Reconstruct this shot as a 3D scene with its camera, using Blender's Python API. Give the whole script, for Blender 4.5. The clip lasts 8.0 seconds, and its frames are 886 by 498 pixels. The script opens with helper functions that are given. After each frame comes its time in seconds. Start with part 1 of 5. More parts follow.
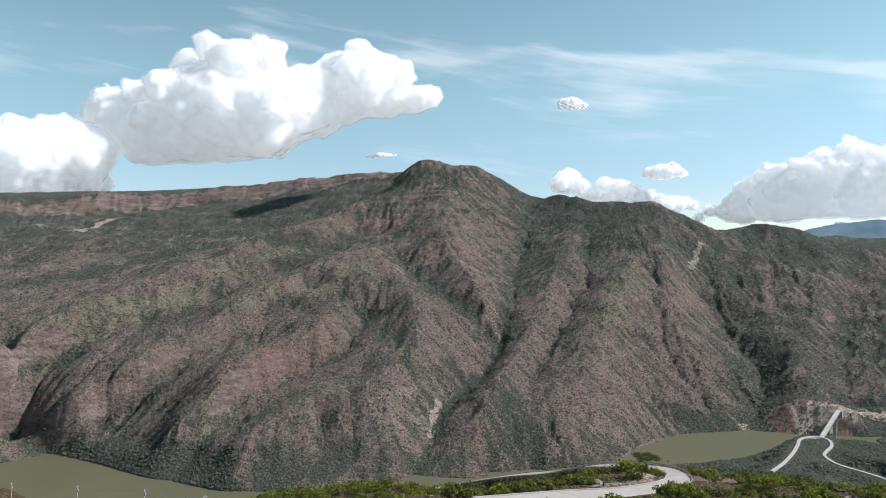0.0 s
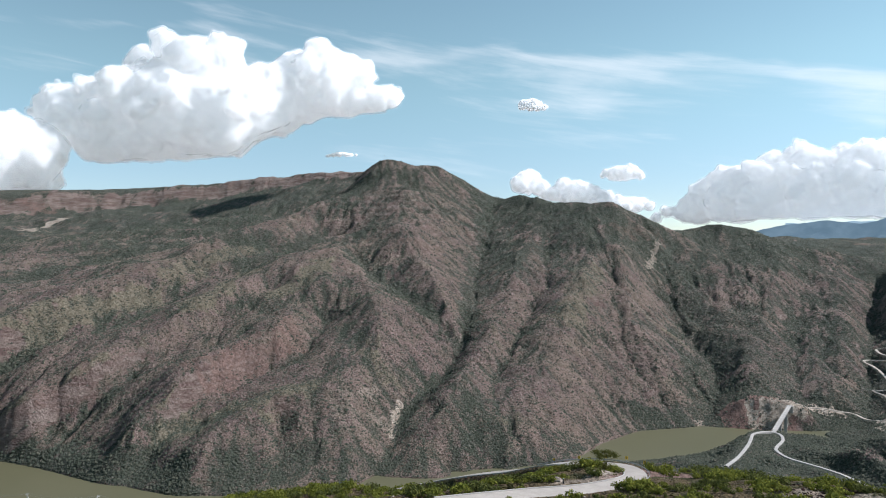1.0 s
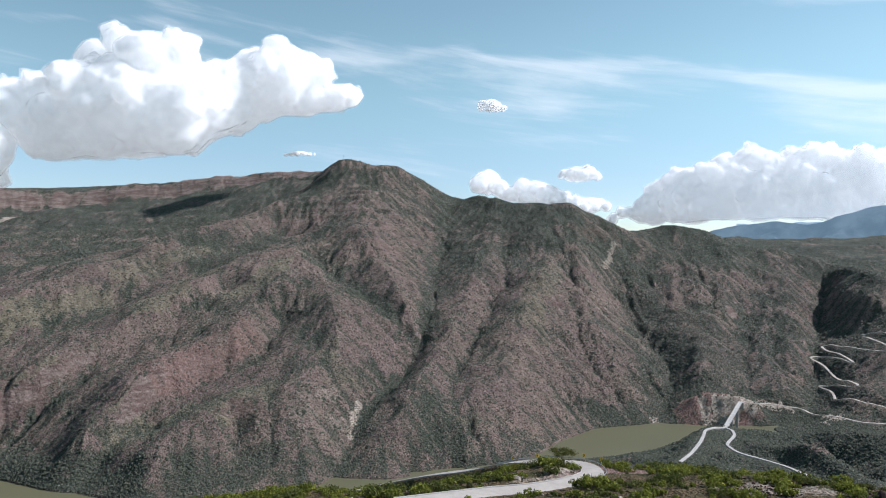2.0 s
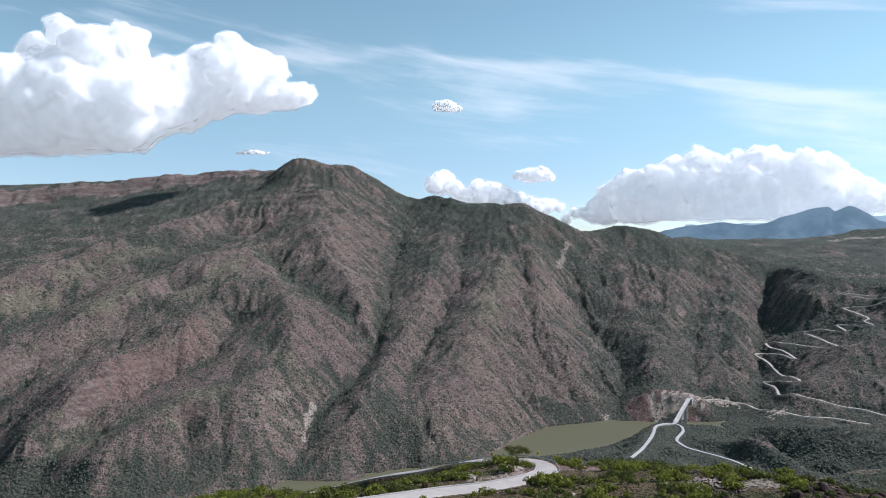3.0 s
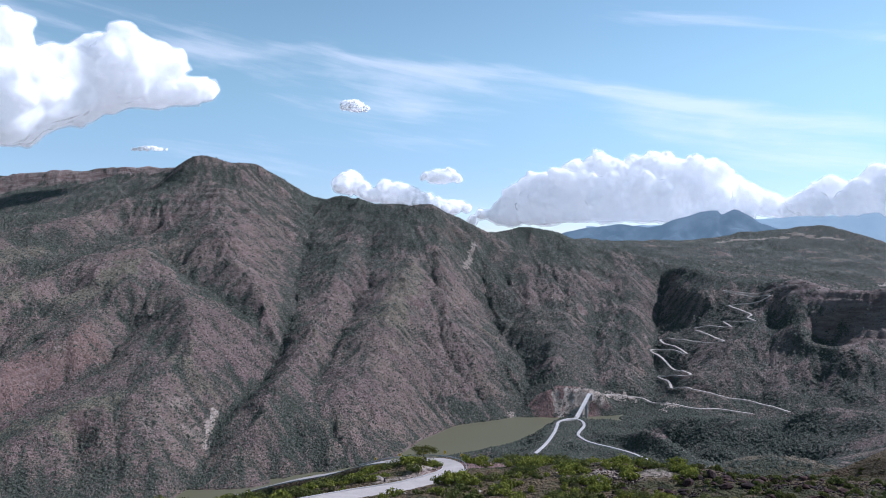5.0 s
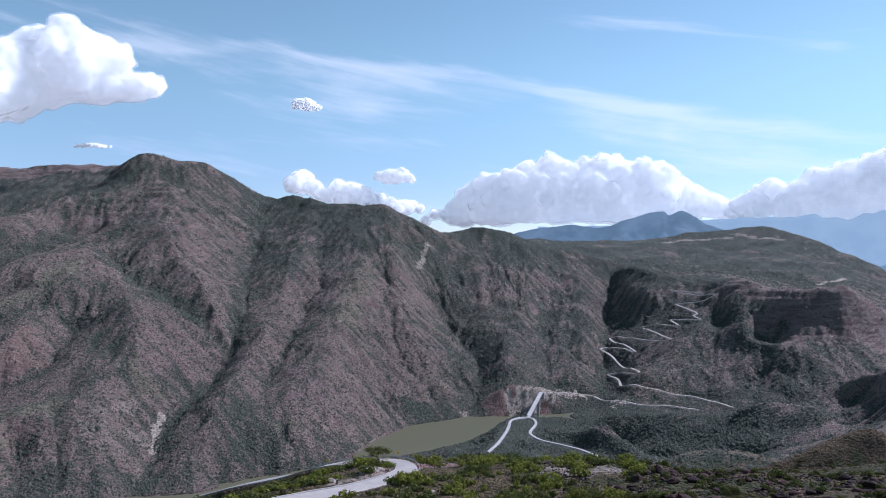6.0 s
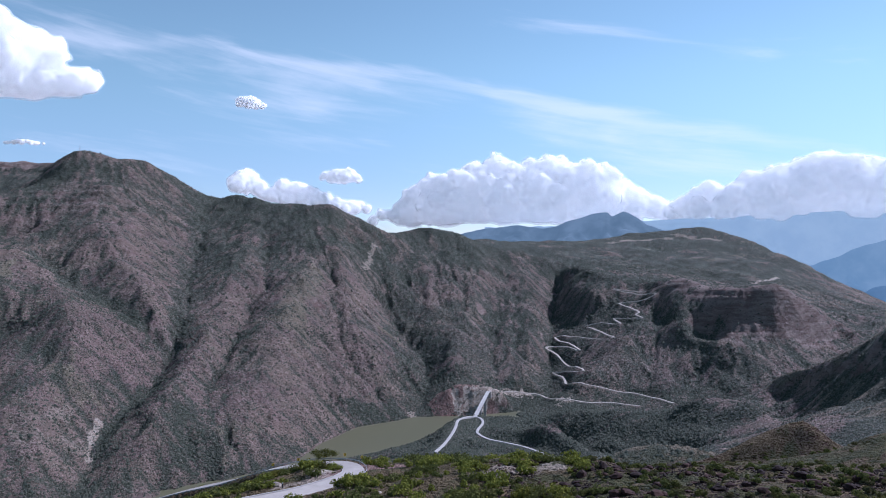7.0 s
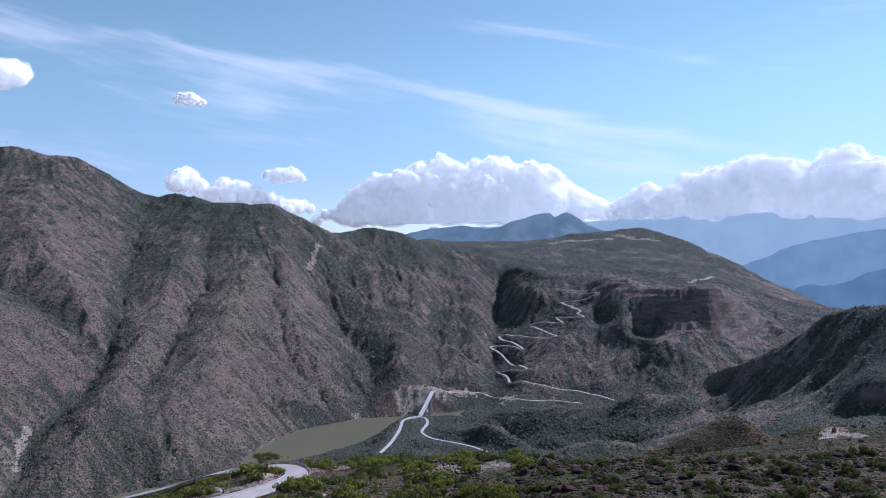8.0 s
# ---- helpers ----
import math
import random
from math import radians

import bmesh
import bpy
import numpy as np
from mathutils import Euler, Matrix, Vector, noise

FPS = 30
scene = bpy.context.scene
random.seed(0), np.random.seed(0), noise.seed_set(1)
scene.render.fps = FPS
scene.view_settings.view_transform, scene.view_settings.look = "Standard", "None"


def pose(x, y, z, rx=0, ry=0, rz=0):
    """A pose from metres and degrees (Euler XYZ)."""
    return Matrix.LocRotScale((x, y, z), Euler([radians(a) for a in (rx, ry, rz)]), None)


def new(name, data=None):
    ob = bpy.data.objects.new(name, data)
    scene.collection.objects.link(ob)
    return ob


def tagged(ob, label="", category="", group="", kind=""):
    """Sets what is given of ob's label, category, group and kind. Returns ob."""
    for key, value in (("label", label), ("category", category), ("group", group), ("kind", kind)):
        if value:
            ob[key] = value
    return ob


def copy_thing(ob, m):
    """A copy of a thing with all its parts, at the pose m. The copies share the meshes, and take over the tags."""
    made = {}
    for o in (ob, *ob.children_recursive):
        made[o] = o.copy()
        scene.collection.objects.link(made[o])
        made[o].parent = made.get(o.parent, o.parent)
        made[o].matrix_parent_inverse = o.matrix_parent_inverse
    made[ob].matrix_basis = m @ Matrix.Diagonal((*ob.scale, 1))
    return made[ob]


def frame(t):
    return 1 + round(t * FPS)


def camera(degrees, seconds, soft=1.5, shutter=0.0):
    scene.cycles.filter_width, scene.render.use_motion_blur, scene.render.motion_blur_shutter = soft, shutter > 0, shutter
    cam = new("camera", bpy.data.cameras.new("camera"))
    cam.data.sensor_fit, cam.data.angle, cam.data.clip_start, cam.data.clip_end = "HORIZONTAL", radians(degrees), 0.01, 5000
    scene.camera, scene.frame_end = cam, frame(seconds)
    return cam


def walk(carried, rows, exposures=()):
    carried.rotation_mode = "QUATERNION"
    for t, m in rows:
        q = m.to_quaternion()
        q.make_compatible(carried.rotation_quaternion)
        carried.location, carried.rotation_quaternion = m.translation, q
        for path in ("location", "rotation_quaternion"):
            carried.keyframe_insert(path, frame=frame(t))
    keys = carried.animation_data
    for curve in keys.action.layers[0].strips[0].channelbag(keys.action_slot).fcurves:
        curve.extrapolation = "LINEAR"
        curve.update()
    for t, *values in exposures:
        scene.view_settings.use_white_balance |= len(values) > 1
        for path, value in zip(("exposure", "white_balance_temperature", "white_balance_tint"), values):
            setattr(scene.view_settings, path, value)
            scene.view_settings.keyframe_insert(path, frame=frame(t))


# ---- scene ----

# ---------------------------------------------------------------- camera
# A drone hangs over the shoulder of a canyon and turns slowly to its right.
cam = camera(64.36, 8.0, 1.0)
TURN = (
    (0.0, 0.0, -0.02, 0.0), (0.5, -1.52, -0.01, 0.0), (1.0, -3.14, -0.01, 0.02), (1.5, -4.75, 0.0, 0.02),
    (3.0, -10.08, 0.0, 0.0), (3.5, -11.96, 0.02, -0.03), (4.0, -13.84, 0.03, -0.03), (4.5, -15.71, 0.05, -0.03),
    (6.0, -21.39, 0.08, -0.03), (6.5, -23.42, 0.10, -0.02), (7.0, -25.68, 0.11, 0.02), (7.5, -27.93, 0.12, 0.03),
    (8.0, -30.18, 0.12, 0.03),
)
EXPOSURES = ((0.0, 0.40, 5840, 15), (4.5, 0.32, 5320, 23), (8.0, 0.16, 5060, 29))
walk(cam, [(t, pose(0, 0, 0, 90 + pitch, roll, yaw)) for t, yaw, pitch, roll in TURN], EXPOSURES)

# ---------------------------------------------------------------- sky and sun
SUN_AZIMUTH = -84.0      # degrees from +y, counter-clockwise: high on the right
SUN_HEIGHT = 40.0
a, e = radians(SUN_AZIMUTH), radians(SUN_HEIGHT)
SUN_WAY = Vector((-math.sin(a) * math.cos(e), math.cos(a) * math.cos(e), math.sin(e)))
sun = new("sun", bpy.data.lights.new("sun", "SUN"))
sun.data.energy, sun.data.angle, sun.data.color = 5.0, radians(0.53), (1.0, 0.955, 0.89)
sun.matrix_world = Matrix.Translation(SUN_WAY * 3000) @ SUN_WAY.to_track_quat("Z", "Y").to_matrix().to_4x4()


class Nodes:
    """Short hand for node trees."""

    def __init__(self, tree):
        self.tree = tree
        tree.nodes.clear()

    def add(self, kind, inputs=(), **settings):
        node = self.tree.nodes.new(kind)
        for key, value in settings.items():
            setattr(node, key, value)
        for key, value in dict(inputs).items():
            if isinstance(value, bpy.types.NodeSocket):
                self.tree.links.new(value, node.inputs[key])
            else:
                node.inputs[key].default_value = value
        return node

    def math(self, op, a, b=0.0, c=0.0, clamp=False):
        return self.add("ShaderNodeMath", {0: a, 1: b, 2: c}, operation=op, use_clamp=clamp).outputs[0]

    def noise(self, vector, scale, detail=4.0, rough=0.55, distortion=0.0):
        return self.add("ShaderNodeTexNoise", {"Vector": vector, "Scale": scale, "Detail": detail,
                                               "Roughness": rough, "Distortion": distortion}).outputs["Fac"]

    def ramp(self, value, low, high):
        return self.add("ShaderNodeMapRange", {"Value": value, "From Min": low, "From Max": high},
                        interpolation_type="SMOOTHSTEP").outputs[0]

    def mix(self, factor, a, b):
        node = self.add("ShaderNodeMix", data_type="RGBA")
        for i, value in ((0, factor), (6, a), (7, b)):
            if isinstance(value, bpy.types.NodeSocket):
                self.tree.links.new(value, node.inputs[i])
            else:
                node.inputs[i].default_value = value if i == 0 else (*value, 1.0)
        return node.outputs[2]

    def scaled(self, vector, x, y, z):
        return self.add("ShaderNodeVectorMath", {0: vector, 1: (x, y, z)}, operation="MULTIPLY").outputs[0]


world = bpy.data.worlds.new("sky")
scene.world = world
world.use_nodes = True
n = Nodes(world.node_tree)
air = n.add("ShaderNodeTexSky", sky_type="NISHITA", sun_disc=False, sun_elevation=radians(SUN_HEIGHT),
            sun_rotation=radians(-SUN_AZIMUTH), altitude=1500.0, air_density=1.0, dust_density=0.1, ozone_density=2.0)
way = n.add("ShaderNodeTexCoord").outputs["Generated"]
# thin cirrus: long streaks, drawn out along the wind, and two ribbons of it across the whole sky
turned = n.add("ShaderNodeVectorRotate", {"Vector": way, "Angle": radians(20)}, rotation_type="Z_AXIS").outputs[0]
tilted = n.add("ShaderNodeVectorRotate", {"Vector": turned, "Angle": radians(-9)}, rotation_type="Y_AXIS").outputs[0]
streak = n.noise(n.scaled(tilted, 1.6, 1.6, 9.0), 1.3, 7.0, 0.52, 0.35)
fine = n.noise(n.scaled(tilted, 3.0, 3.0, 30.0), 2.2, 5.0, 0.6, 0.6)
wander = n.math("MULTIPLY", n.math("SUBTRACT", n.noise(way, 3.0, 3, 0.5), 0.5), 0.10)


def ribbon(normal, width, strength):
    """Cirrus along the great circle with that normal."""
    off = n.add("ShaderNodeVectorMath", {0: way, 1: normal}, operation="DOT_PRODUCT").outputs["Value"]
    near_it = n.math("SUBTRACT", 1.0, n.ramp(n.math("ABSOLUTE", n.math("ADD", off, wander)), 0.0, width))
    return n.math("MULTIPLY", near_it, strength)


lift = n.math("ADD", ribbon((-0.045, 0.247, -0.968), 0.075, 0.17), ribbon((-0.040, 0.272, -0.961), 0.016, 0.08))
fleece = n.math("ADD", streak, n.math("MULTIPLY", n.math("SUBTRACT", fine, 0.5), 0.26))
veil = n.ramp(n.math("ADD", n.math("SUBTRACT", fleece, 0.115), lift), 0.47, 0.72)
rise = n.add("ShaderNodeSeparateXYZ", {0: way}).outputs["Z"]
clear_air = n.scaled(air.outputs[0], 1.13, 1.08, 0.71)
# the moist air low down is bluer and dimmer than a clean sky
low_air = n.add("ShaderNodeVectorMath", {0: clear_air, 1: (0.66, 0.66, 0.90)}, operation="MULTIPLY").outputs[0]
clear_air = n.mix(n.ramp(rise, 0.02, 0.26), low_air, clear_air)
sky_colour = n.mix(n.math("MULTIPLY", veil, 0.42), clear_air, (7.2, 7.0, 6.4))
back = n.add("ShaderNodeBackground", {"Color": sky_colour, "Strength": 0.133})
n.tree.links.new(back.outputs[0], n.add("ShaderNodeOutputWorld").inputs[0])


# ---------------------------------------------------------------- materials
def material(name):
    m = bpy.data.materials.new(name)
    m.use_nodes = True
    return m, Nodes(m.node_tree)


def surface(n, colour, rough=0.9, normal=None, **more):
    inputs = {"Base Color": colour if isinstance(colour, bpy.types.NodeSocket) else (*colour, 1), "Roughness": rough}
    inputs.update({k.replace("_", " "): v for k, v in more.items()})
    if normal is not None:
        inputs["Normal"] = normal
    b = n.add("ShaderNodeBsdfPrincipled", inputs)
    n.tree.links.new(b.outputs[0], n.add("ShaderNodeOutputMaterial").inputs[0])
    return b


def land_material():
    m, n = material("canyon_slope")
    place = n.add("ShaderNodeNewGeometry").outputs["Position"]
    green, dry, rock, pale, pink, home = (n.add("ShaderNodeAttribute", attribute_name=key).outputs["Fac"]
                                          for key in ("green", "dry", "rock", "pale", "pink", "home"))
    wide, middle = n.noise(place, 0.004, 5, 0.6), n.noise(place, 0.022, 5, 0.65)
    small, grain = n.noise(place, 0.15, 4, 0.72), n.noise(place, 0.60, 4, 0.72)
    mixed = n.math("ADD", n.math("MULTIPLY", grain, 0.35), n.math("ADD", n.math("MULTIPLY", small, 0.4), n.math("MULTIPLY", middle, 0.25)))
    jitter = n.math("MULTIPLY", n.math("SUBTRACT", mixed, 0.5), 3.4)
    soil = n.mix(n.ramp(wide, 0.36, 0.64), (0.250, 0.170, 0.148), (0.270, 0.198, 0.154))
    soil = n.mix(n.ramp(middle, 0.42, 0.66), soil, (0.190, 0.130, 0.118))
    soil = n.mix(n.ramp(grain, 0.52, 0.66), soil, (0.310, 0.250, 0.205))
    soil = n.mix(n.math("MULTIPLY", home, 0.85), soil, n.mix(n.ramp(grain, 0.4, 0.6), (0.080, 0.049, 0.030), (0.048, 0.030, 0.018)))
    straw = n.mix(n.ramp(small, 0.35, 0.65), (0.280, 0.235, 0.165), (0.210, 0.180, 0.122))
    clay = n.mix(n.ramp(middle, 0.40, 0.62), (0.120, 0.086, 0.044), (0.070, 0.038, 0.025))
    straw = n.mix(home, straw, n.mix(n.ramp(grain, 0.38, 0.62), clay, (0.155, 0.116, 0.060)))
    colour = n.mix(n.ramp(n.math("ADD", dry, jitter), 0.35, 0.85), soil, straw)
    bush = n.mix(n.ramp(grain, 0.35, 0.65), (0.118, 0.134, 0.097), (0.062, 0.077, 0.063))
    bush = n.mix(home, bush, n.mix(n.ramp(small, 0.35, 0.65), (0.085, 0.086, 0.032), (0.045, 0.050, 0.019)))
    # a thin cover of dry leaf and grass lies over most of the slopes in patches
    cover = n.math("MULTIPLY", n.ramp(n.noise(place, 0.045, 6, 0.7, 0.5), 0.44, 0.62), 0.6)
    colour = n.mix(n.math("MULTIPLY", cover, n.math("SUBTRACT", 1.0, home)), colour, (0.155, 0.132, 0.094))
    colour = n.mix(n.math("MULTIPLY", n.ramp(n.math("ADD", green, jitter), 0.20, 1.0), 0.9), colour, bush)
    # thorn bushes dotted over the slopes, thicker where it is moist, and light tufts and stones between them
    dots = n.noise(place, 0.26, 2, 0.6)
    thick = n.math("ADD", dots, n.math("MULTIPLY", n.math("SUBTRACT", green, 0.35), 0.12))
    away = n.math("SUBTRACT", 1.0, home)
    colour = n.mix(n.math("MULTIPLY", n.math("MULTIPLY", n.ramp(thick, 0.53, 0.60), 0.75), away), colour, (0.040, 0.050, 0.031))
    tufts = n.ramp(n.noise(n.scaled(place, 1.0, 1.0, 1.0), 0.37, 3, 0.7, 0.3), 0.57, 0.66)
    colour = n.mix(n.math("MULTIPLY", n.math("MULTIPLY", tufts, 0.50), away), colour, (0.42, 0.345, 0.27))
    bands = n.noise(n.scaled(place, 0.02, 0.02, 0.10), 1.0, 6, 0.7, 0.4)
    stone = n.mix(n.ramp(bands, 0.38, 0.62), (0.185, 0.125, 0.105), (0.300, 0.235, 0.195))
    colour = n.mix(n.ramp(n.math("ADD", rock, n.math("MULTIPLY", jitter, 0.7)), 0.35, 0.85), colour, stone)
    rose = n.mix(n.ramp(grain, 0.4, 0.62), (0.340, 0.215, 0.170), (0.215, 0.140, 0.115))
    colour = n.mix(n.ramp(n.math("ADD", pink, n.math("MULTIPLY", jitter, 0.6)), 0.35, 0.8), colour, rose)
    cream = n.mix(n.ramp(small, 0.38, 0.66), (0.58, 0.49, 0.39), (0.38, 0.295, 0.225))
    colour = n.mix(n.ramp(n.math("ADD", pale, n.math("MULTIPLY", jitter, 0.35)), 0.35, 0.75), colour, cream)
    relief = n.math("ADD", n.math("MULTIPLY", small, 5.0), n.math("MULTIPLY", grain, 1.3))
    relief = n.math("ADD", relief, n.math("MULTIPLY", n.noise(place, 2.4, 3, 0.7), 0.25))
    bump = n.add("ShaderNodeBump", {"Strength": 1.0, "Distance": 2.0, "Height": relief}).outputs[0]
    surface(n, colour, 0.95, bump, Specular_IOR_Level=0.12)
    return m


def water_material():
    m, n = material("silty_water")
    place = n.add("ShaderNodeNewGeometry").outputs["Position"]
    colour = n.mix(n.noise(place, 0.006, 4, 0.5), (0.104, 0.098, 0.052), (0.122, 0.114, 0.063))
    ripple = n.noise(place, 0.5, 4, 0.6)
    bump = n.add("ShaderNodeBump", {"Strength": 0.12, "Distance": 0.4, "Height": ripple}).outputs[0]
    surface(n, colour, 0.38, bump, Specular_IOR_Level=0.16)
    return m


# ---------------------------------------------------------------- numbers for the land
def hashed(i, j, seed):
    """Two even random numbers for each cell (i, j)."""
    h = (i.astype(np.int64) * 374761393 + j.astype(np.int64) * 668265263 + seed * 974711) & 0x7FFFFFFF
    h = ((h ^ (h >> 13)) * 1274126177) & 0x7FFFFFFF
    h = h ^ (h >> 16)
    return (h & 0x7FFF) / 32768.0, ((h >> 15) & 0x7FFF) / 32768.0


def perlin(x, y, seed):
    i, j = np.floor(x), np.floor(y)
    u, v = x - i, y - j
    total = 0.0
    su, sv = u * u * u * (u * (u * 6 - 15) + 10), v * v * v * (v * (v * 6 - 15) + 10)
    for a in (0, 1):
        for b in (0, 1):
            angle = hashed(i + a, j + b, seed)[0] * 2 * np.pi
            g = np.cos(angle) * (u - a) + np.sin(angle) * (v - b)
            total = total + g * (su if a else 1 - su) * (sv if b else 1 - sv)
    return total * 1.5


def fractal(x, y, size, octaves, seed, rough=0.5):
    total, amount = 0.0, 1.0
    for k in range(octaves):
        total = total + amount * perlin(x / size + 17.3 * k, y / size - 9.1 * k, seed + k)
        size, amount = size * 0.49, amount * rough
    return total


def smooth(a, low, high):
    t = np.clip((a - low) / (high - low), 0, 1)
    return t * t * (3 - 2 * t)


# ---------------------------------------------------------------- the lie of the land
# Crests, valleys, rims and shores, by name, from end to end: metres, with the drone at the origin.
WATER_LEVEL = -320.0
LAND = {}


def landform(name, *points):
    LAND[name] = points


landform("shore_far_west", (-719, 1143, -320), (-618, 1109, -320), (-480, 1024, -320), (-403, 976, -320), (-293, 927, -320), (-166, 921, -320), (-71, 947, -320), (-40, 1009, -320))
landform("shore_far_middle", (-17, 984, -320), (59, 971, -320), (173, 998, -320), (260, 1057, -320), (327, 1144, -320), (411, 1218, -320), (510, 1232, -320), (549, 1253, -320))
landform("shore_far_east", (546, 1223, -320), (611, 1217, -320), (672, 1211, -320), (721, 1204, -320), (778, 1206, -320))
landform("lake_bed", (-841, 1013, -334), (-629, 999, -334), (-535, 974, -334), (-419, 925, -334), (-323, 887, -334), (-251, 882, -334), (-160, 892, -334), (-84, 916, -334), (-33, 938, -334), (49, 934, -334), (167, 961, -334))
landform("lake_bed_east", (330, 1116, -334), (401, 1102, -334), (498, 1141, -334), (591, 1195, -334))
landform("mesa_rim", (-1884, 2270, 175), (-1707, 2406, 178), (-1571, 2497, 182), (-1420, 2586, 189), (-1239, 2622, 213), (-1069, 2696, 197), (-839, 2724, 243), (-622, 2730, 269), (-402, 2720, 295), (-225, 2691, 298), (-129, 2597, 292))
landform("mesa_foot", (-1801, 2170, 71), (-1502, 2387, 107), (-1326, 2489, 122), (-1039, 2621, 145), (-816, 2647, 176), (-604, 2652, 194), (-390, 2641, 235), (-193, 2553, 244))
landform("mesa_back", (-2682, 3232, 262), (-1782, 3803, 308), (-584, 3957, 368), (343, 3684, 239))
landform("spoil_terrace", (-1385, 2201, 64), (-1264, 2238, 74), (-1165, 2291, 57), (-1068, 2338, 92))
landform("mesa_basin", (-249, 2317, 123), (-324, 2196, 81), (-435, 2054, 35), (-623, 1922, 2), (-748, 1746, -41), (-837, 1525, -97), (-873, 1388, -127), (-899, 1138, -173))
landform("basin_spur", (-1195, 2242, 83), (-1130, 1945, -14), (-1065, 1693, -67))
landform("summit", (-117, 2347, 266), (-94, 2308, 285), (-63, 2299, 292), (-17, 2300, 290), (30, 2300, 279), (122, 2297, 267), (177, 2303, 235), (243, 2307, 198), (299, 2311, 171))
landform("peak_west_ridge", (-90, 2283, 275), (-164, 2174, 185), (-265, 2013, 123), (-365, 1865, 64), (-474, 1716, 18), (-557, 1563, -33), (-634, 1425, -73), (-711, 1295, -115), (-756, 1202, -144), (-821, 1039, -174))
landform("peak_cliff_foot", (-128, 1898, 65), (-36, 1873, 72), (54, 1854, 61))
landform("peak_south_rib", (27, 2099, 187), (-28, 1861, 72), (8, 1715, 15), (58, 1564, -49), (87, 1427, -113), (107, 1384, -154))
landform("west_gully", (-263, 1782, 16), (-373, 1638, -38), (-458, 1486, -94), (-539, 1389, -133), (-632, 1304, -166), (-714, 1228, -216), (-850, 1198, -268))
landform("knob_back", (-218, 1887, 24), (-171, 1872, 20))
landform("knob_spur_west", (-175, 1695, 5), (-240, 1628, -18), (-321, 1515, -60), (-401, 1371, -109), (-462, 1267, -151), (-527, 1186, -189), (-603, 1132, -235), (-669, 1120, -287))
landform("knob_spur_south", (-174, 1684, 5), (-179, 1546, -48), (-204, 1384, -110), (-228, 1271, -152), (-280, 1230, -167), (-333, 1171, -187), (-364, 1095, -219), (-403, 1037, -266), (-441, 1011, -316))
landform("knob_spur_east", (-166, 1663, 1), (-91, 1528, -48), (-49, 1376, -109), (-45, 1261, -161), (-79, 1175, -197), (-147, 1117, -214), (-194, 1080, -225), (-240, 1054, -236), (-276, 1001, -264), (-290, 940, -309))
landform("middle_gully", (-151, 1400, -134), (-184, 1248, -199), (-259, 1225, -215), (-324, 1142, -246), (-352, 1060, -280), (-373, 980, -318))
landform("west_hollow", (-276, 1538, -79), (-341, 1397, -133), (-417, 1287, -175), (-486, 1203, -221), (-549, 1133, -272), (-578, 1085, -317))
landform("cliff_spur", (-87, 1158, -204), (-83, 1105, -230), (-80, 1058, -254), (-72, 1010, -283), (-73, 969, -306))
landform("cliff_hollow", (-194, 1078, -259), (-172, 1003, -289), (-171, 951, -308))
landform("ravine", (304, 2279, 159), (231, 1968, 33), (181, 1725, -54), (143, 1541, -122), (111, 1414, -169), (111, 1364, -190), (66, 1241, -228), (15, 1160, -260), (-14, 1103, -282), (-30, 1049, -302), (-29, 1009, -315))
landform("ravine_west_branch", (-115, 1702, -19), (-30, 1538, -85), (53, 1427, -136), (106, 1406, -168))
landform("massif_crest", (299, 2311, 171), (337, 2255, 168), (396, 2184, 156), (469, 2119, 141), (537, 2051, 143), (601, 1991, 129), (676, 1978, 90), (752, 1961, 53), (802, 1995, 34))
landform("massif_crest_back", (352, 2540, 95), (470, 2440, 80), (600, 2330, 75), (700, 2240, 60), (812, 2220, 10), (912, 2250, 10), (1010, 2230, 5), (1110, 2190, -20), (1200, 2120, -40))
landform("massif_spur", (534, 2042, 139), (499, 1851, 61), (448, 1661, -25), (388, 1529, -85), (319, 1391, -144), (268, 1257, -201), (208, 1146, -247), (168, 1069, -282), (153, 1026, -304))
landform("massif_spur_west", (379, 2189, 153), (329, 1897, 47), (272, 1683, -39), (210, 1487, -118), (156, 1335, -170), (102, 1205, -212), (58, 1097, -254), (30, 1045, -284), (21, 1007, -306))
landform("massif_hollow", (415, 1979, 81), (344, 1672, -52), (254, 1466, -140), (200, 1342, -193), (139, 1188, -247), (100, 1075, -284), (86, 1016, -305))
landform("massif_spur_east", (599, 1983, 126), (555, 1791, 30), (515, 1620, -64), (484, 1485, -142), (484, 1382, -210), (474, 1296, -269), (462, 1234, -316))
landform("massif_hollow_east", (496, 1687, -39), (439, 1494, -143), (385, 1349, -215), (364, 1238, -277), (354, 1173, -317))
landform("dark_gully", (788, 1960, 46), (671, 1793, -42), (619, 1655, -131), (617, 1581, -176), (643, 1494, -227), (631, 1393, -267), (593, 1317, -295), (547, 1249, -318))
landform("knob_ridge", (802, 1995, 34), (869, 2021, 76), (903, 2006, 79), (988, 1999, 61), (1061, 1984, 33), (1121, 1951, 14), (1202, 1902, -12), (1262, 1863, -33), (1296, 1839, -62))
landform("bridge_spur", (1102, 1946, 14), (961, 1721, -68), (848, 1586, -126), (751, 1471, -176), (686, 1377, -220), (657, 1319, -253))
landform("cut_top", (589, 1270, -292), (603, 1264, -276), (628, 1257, -266), (658, 1241, -267), (683, 1228, -273), (715, 1215, -279))
landform("cut_foot", (576, 1234, -320), (594, 1225, -320), (621, 1206, -320), (657, 1193, -320), (694, 1192, -320))
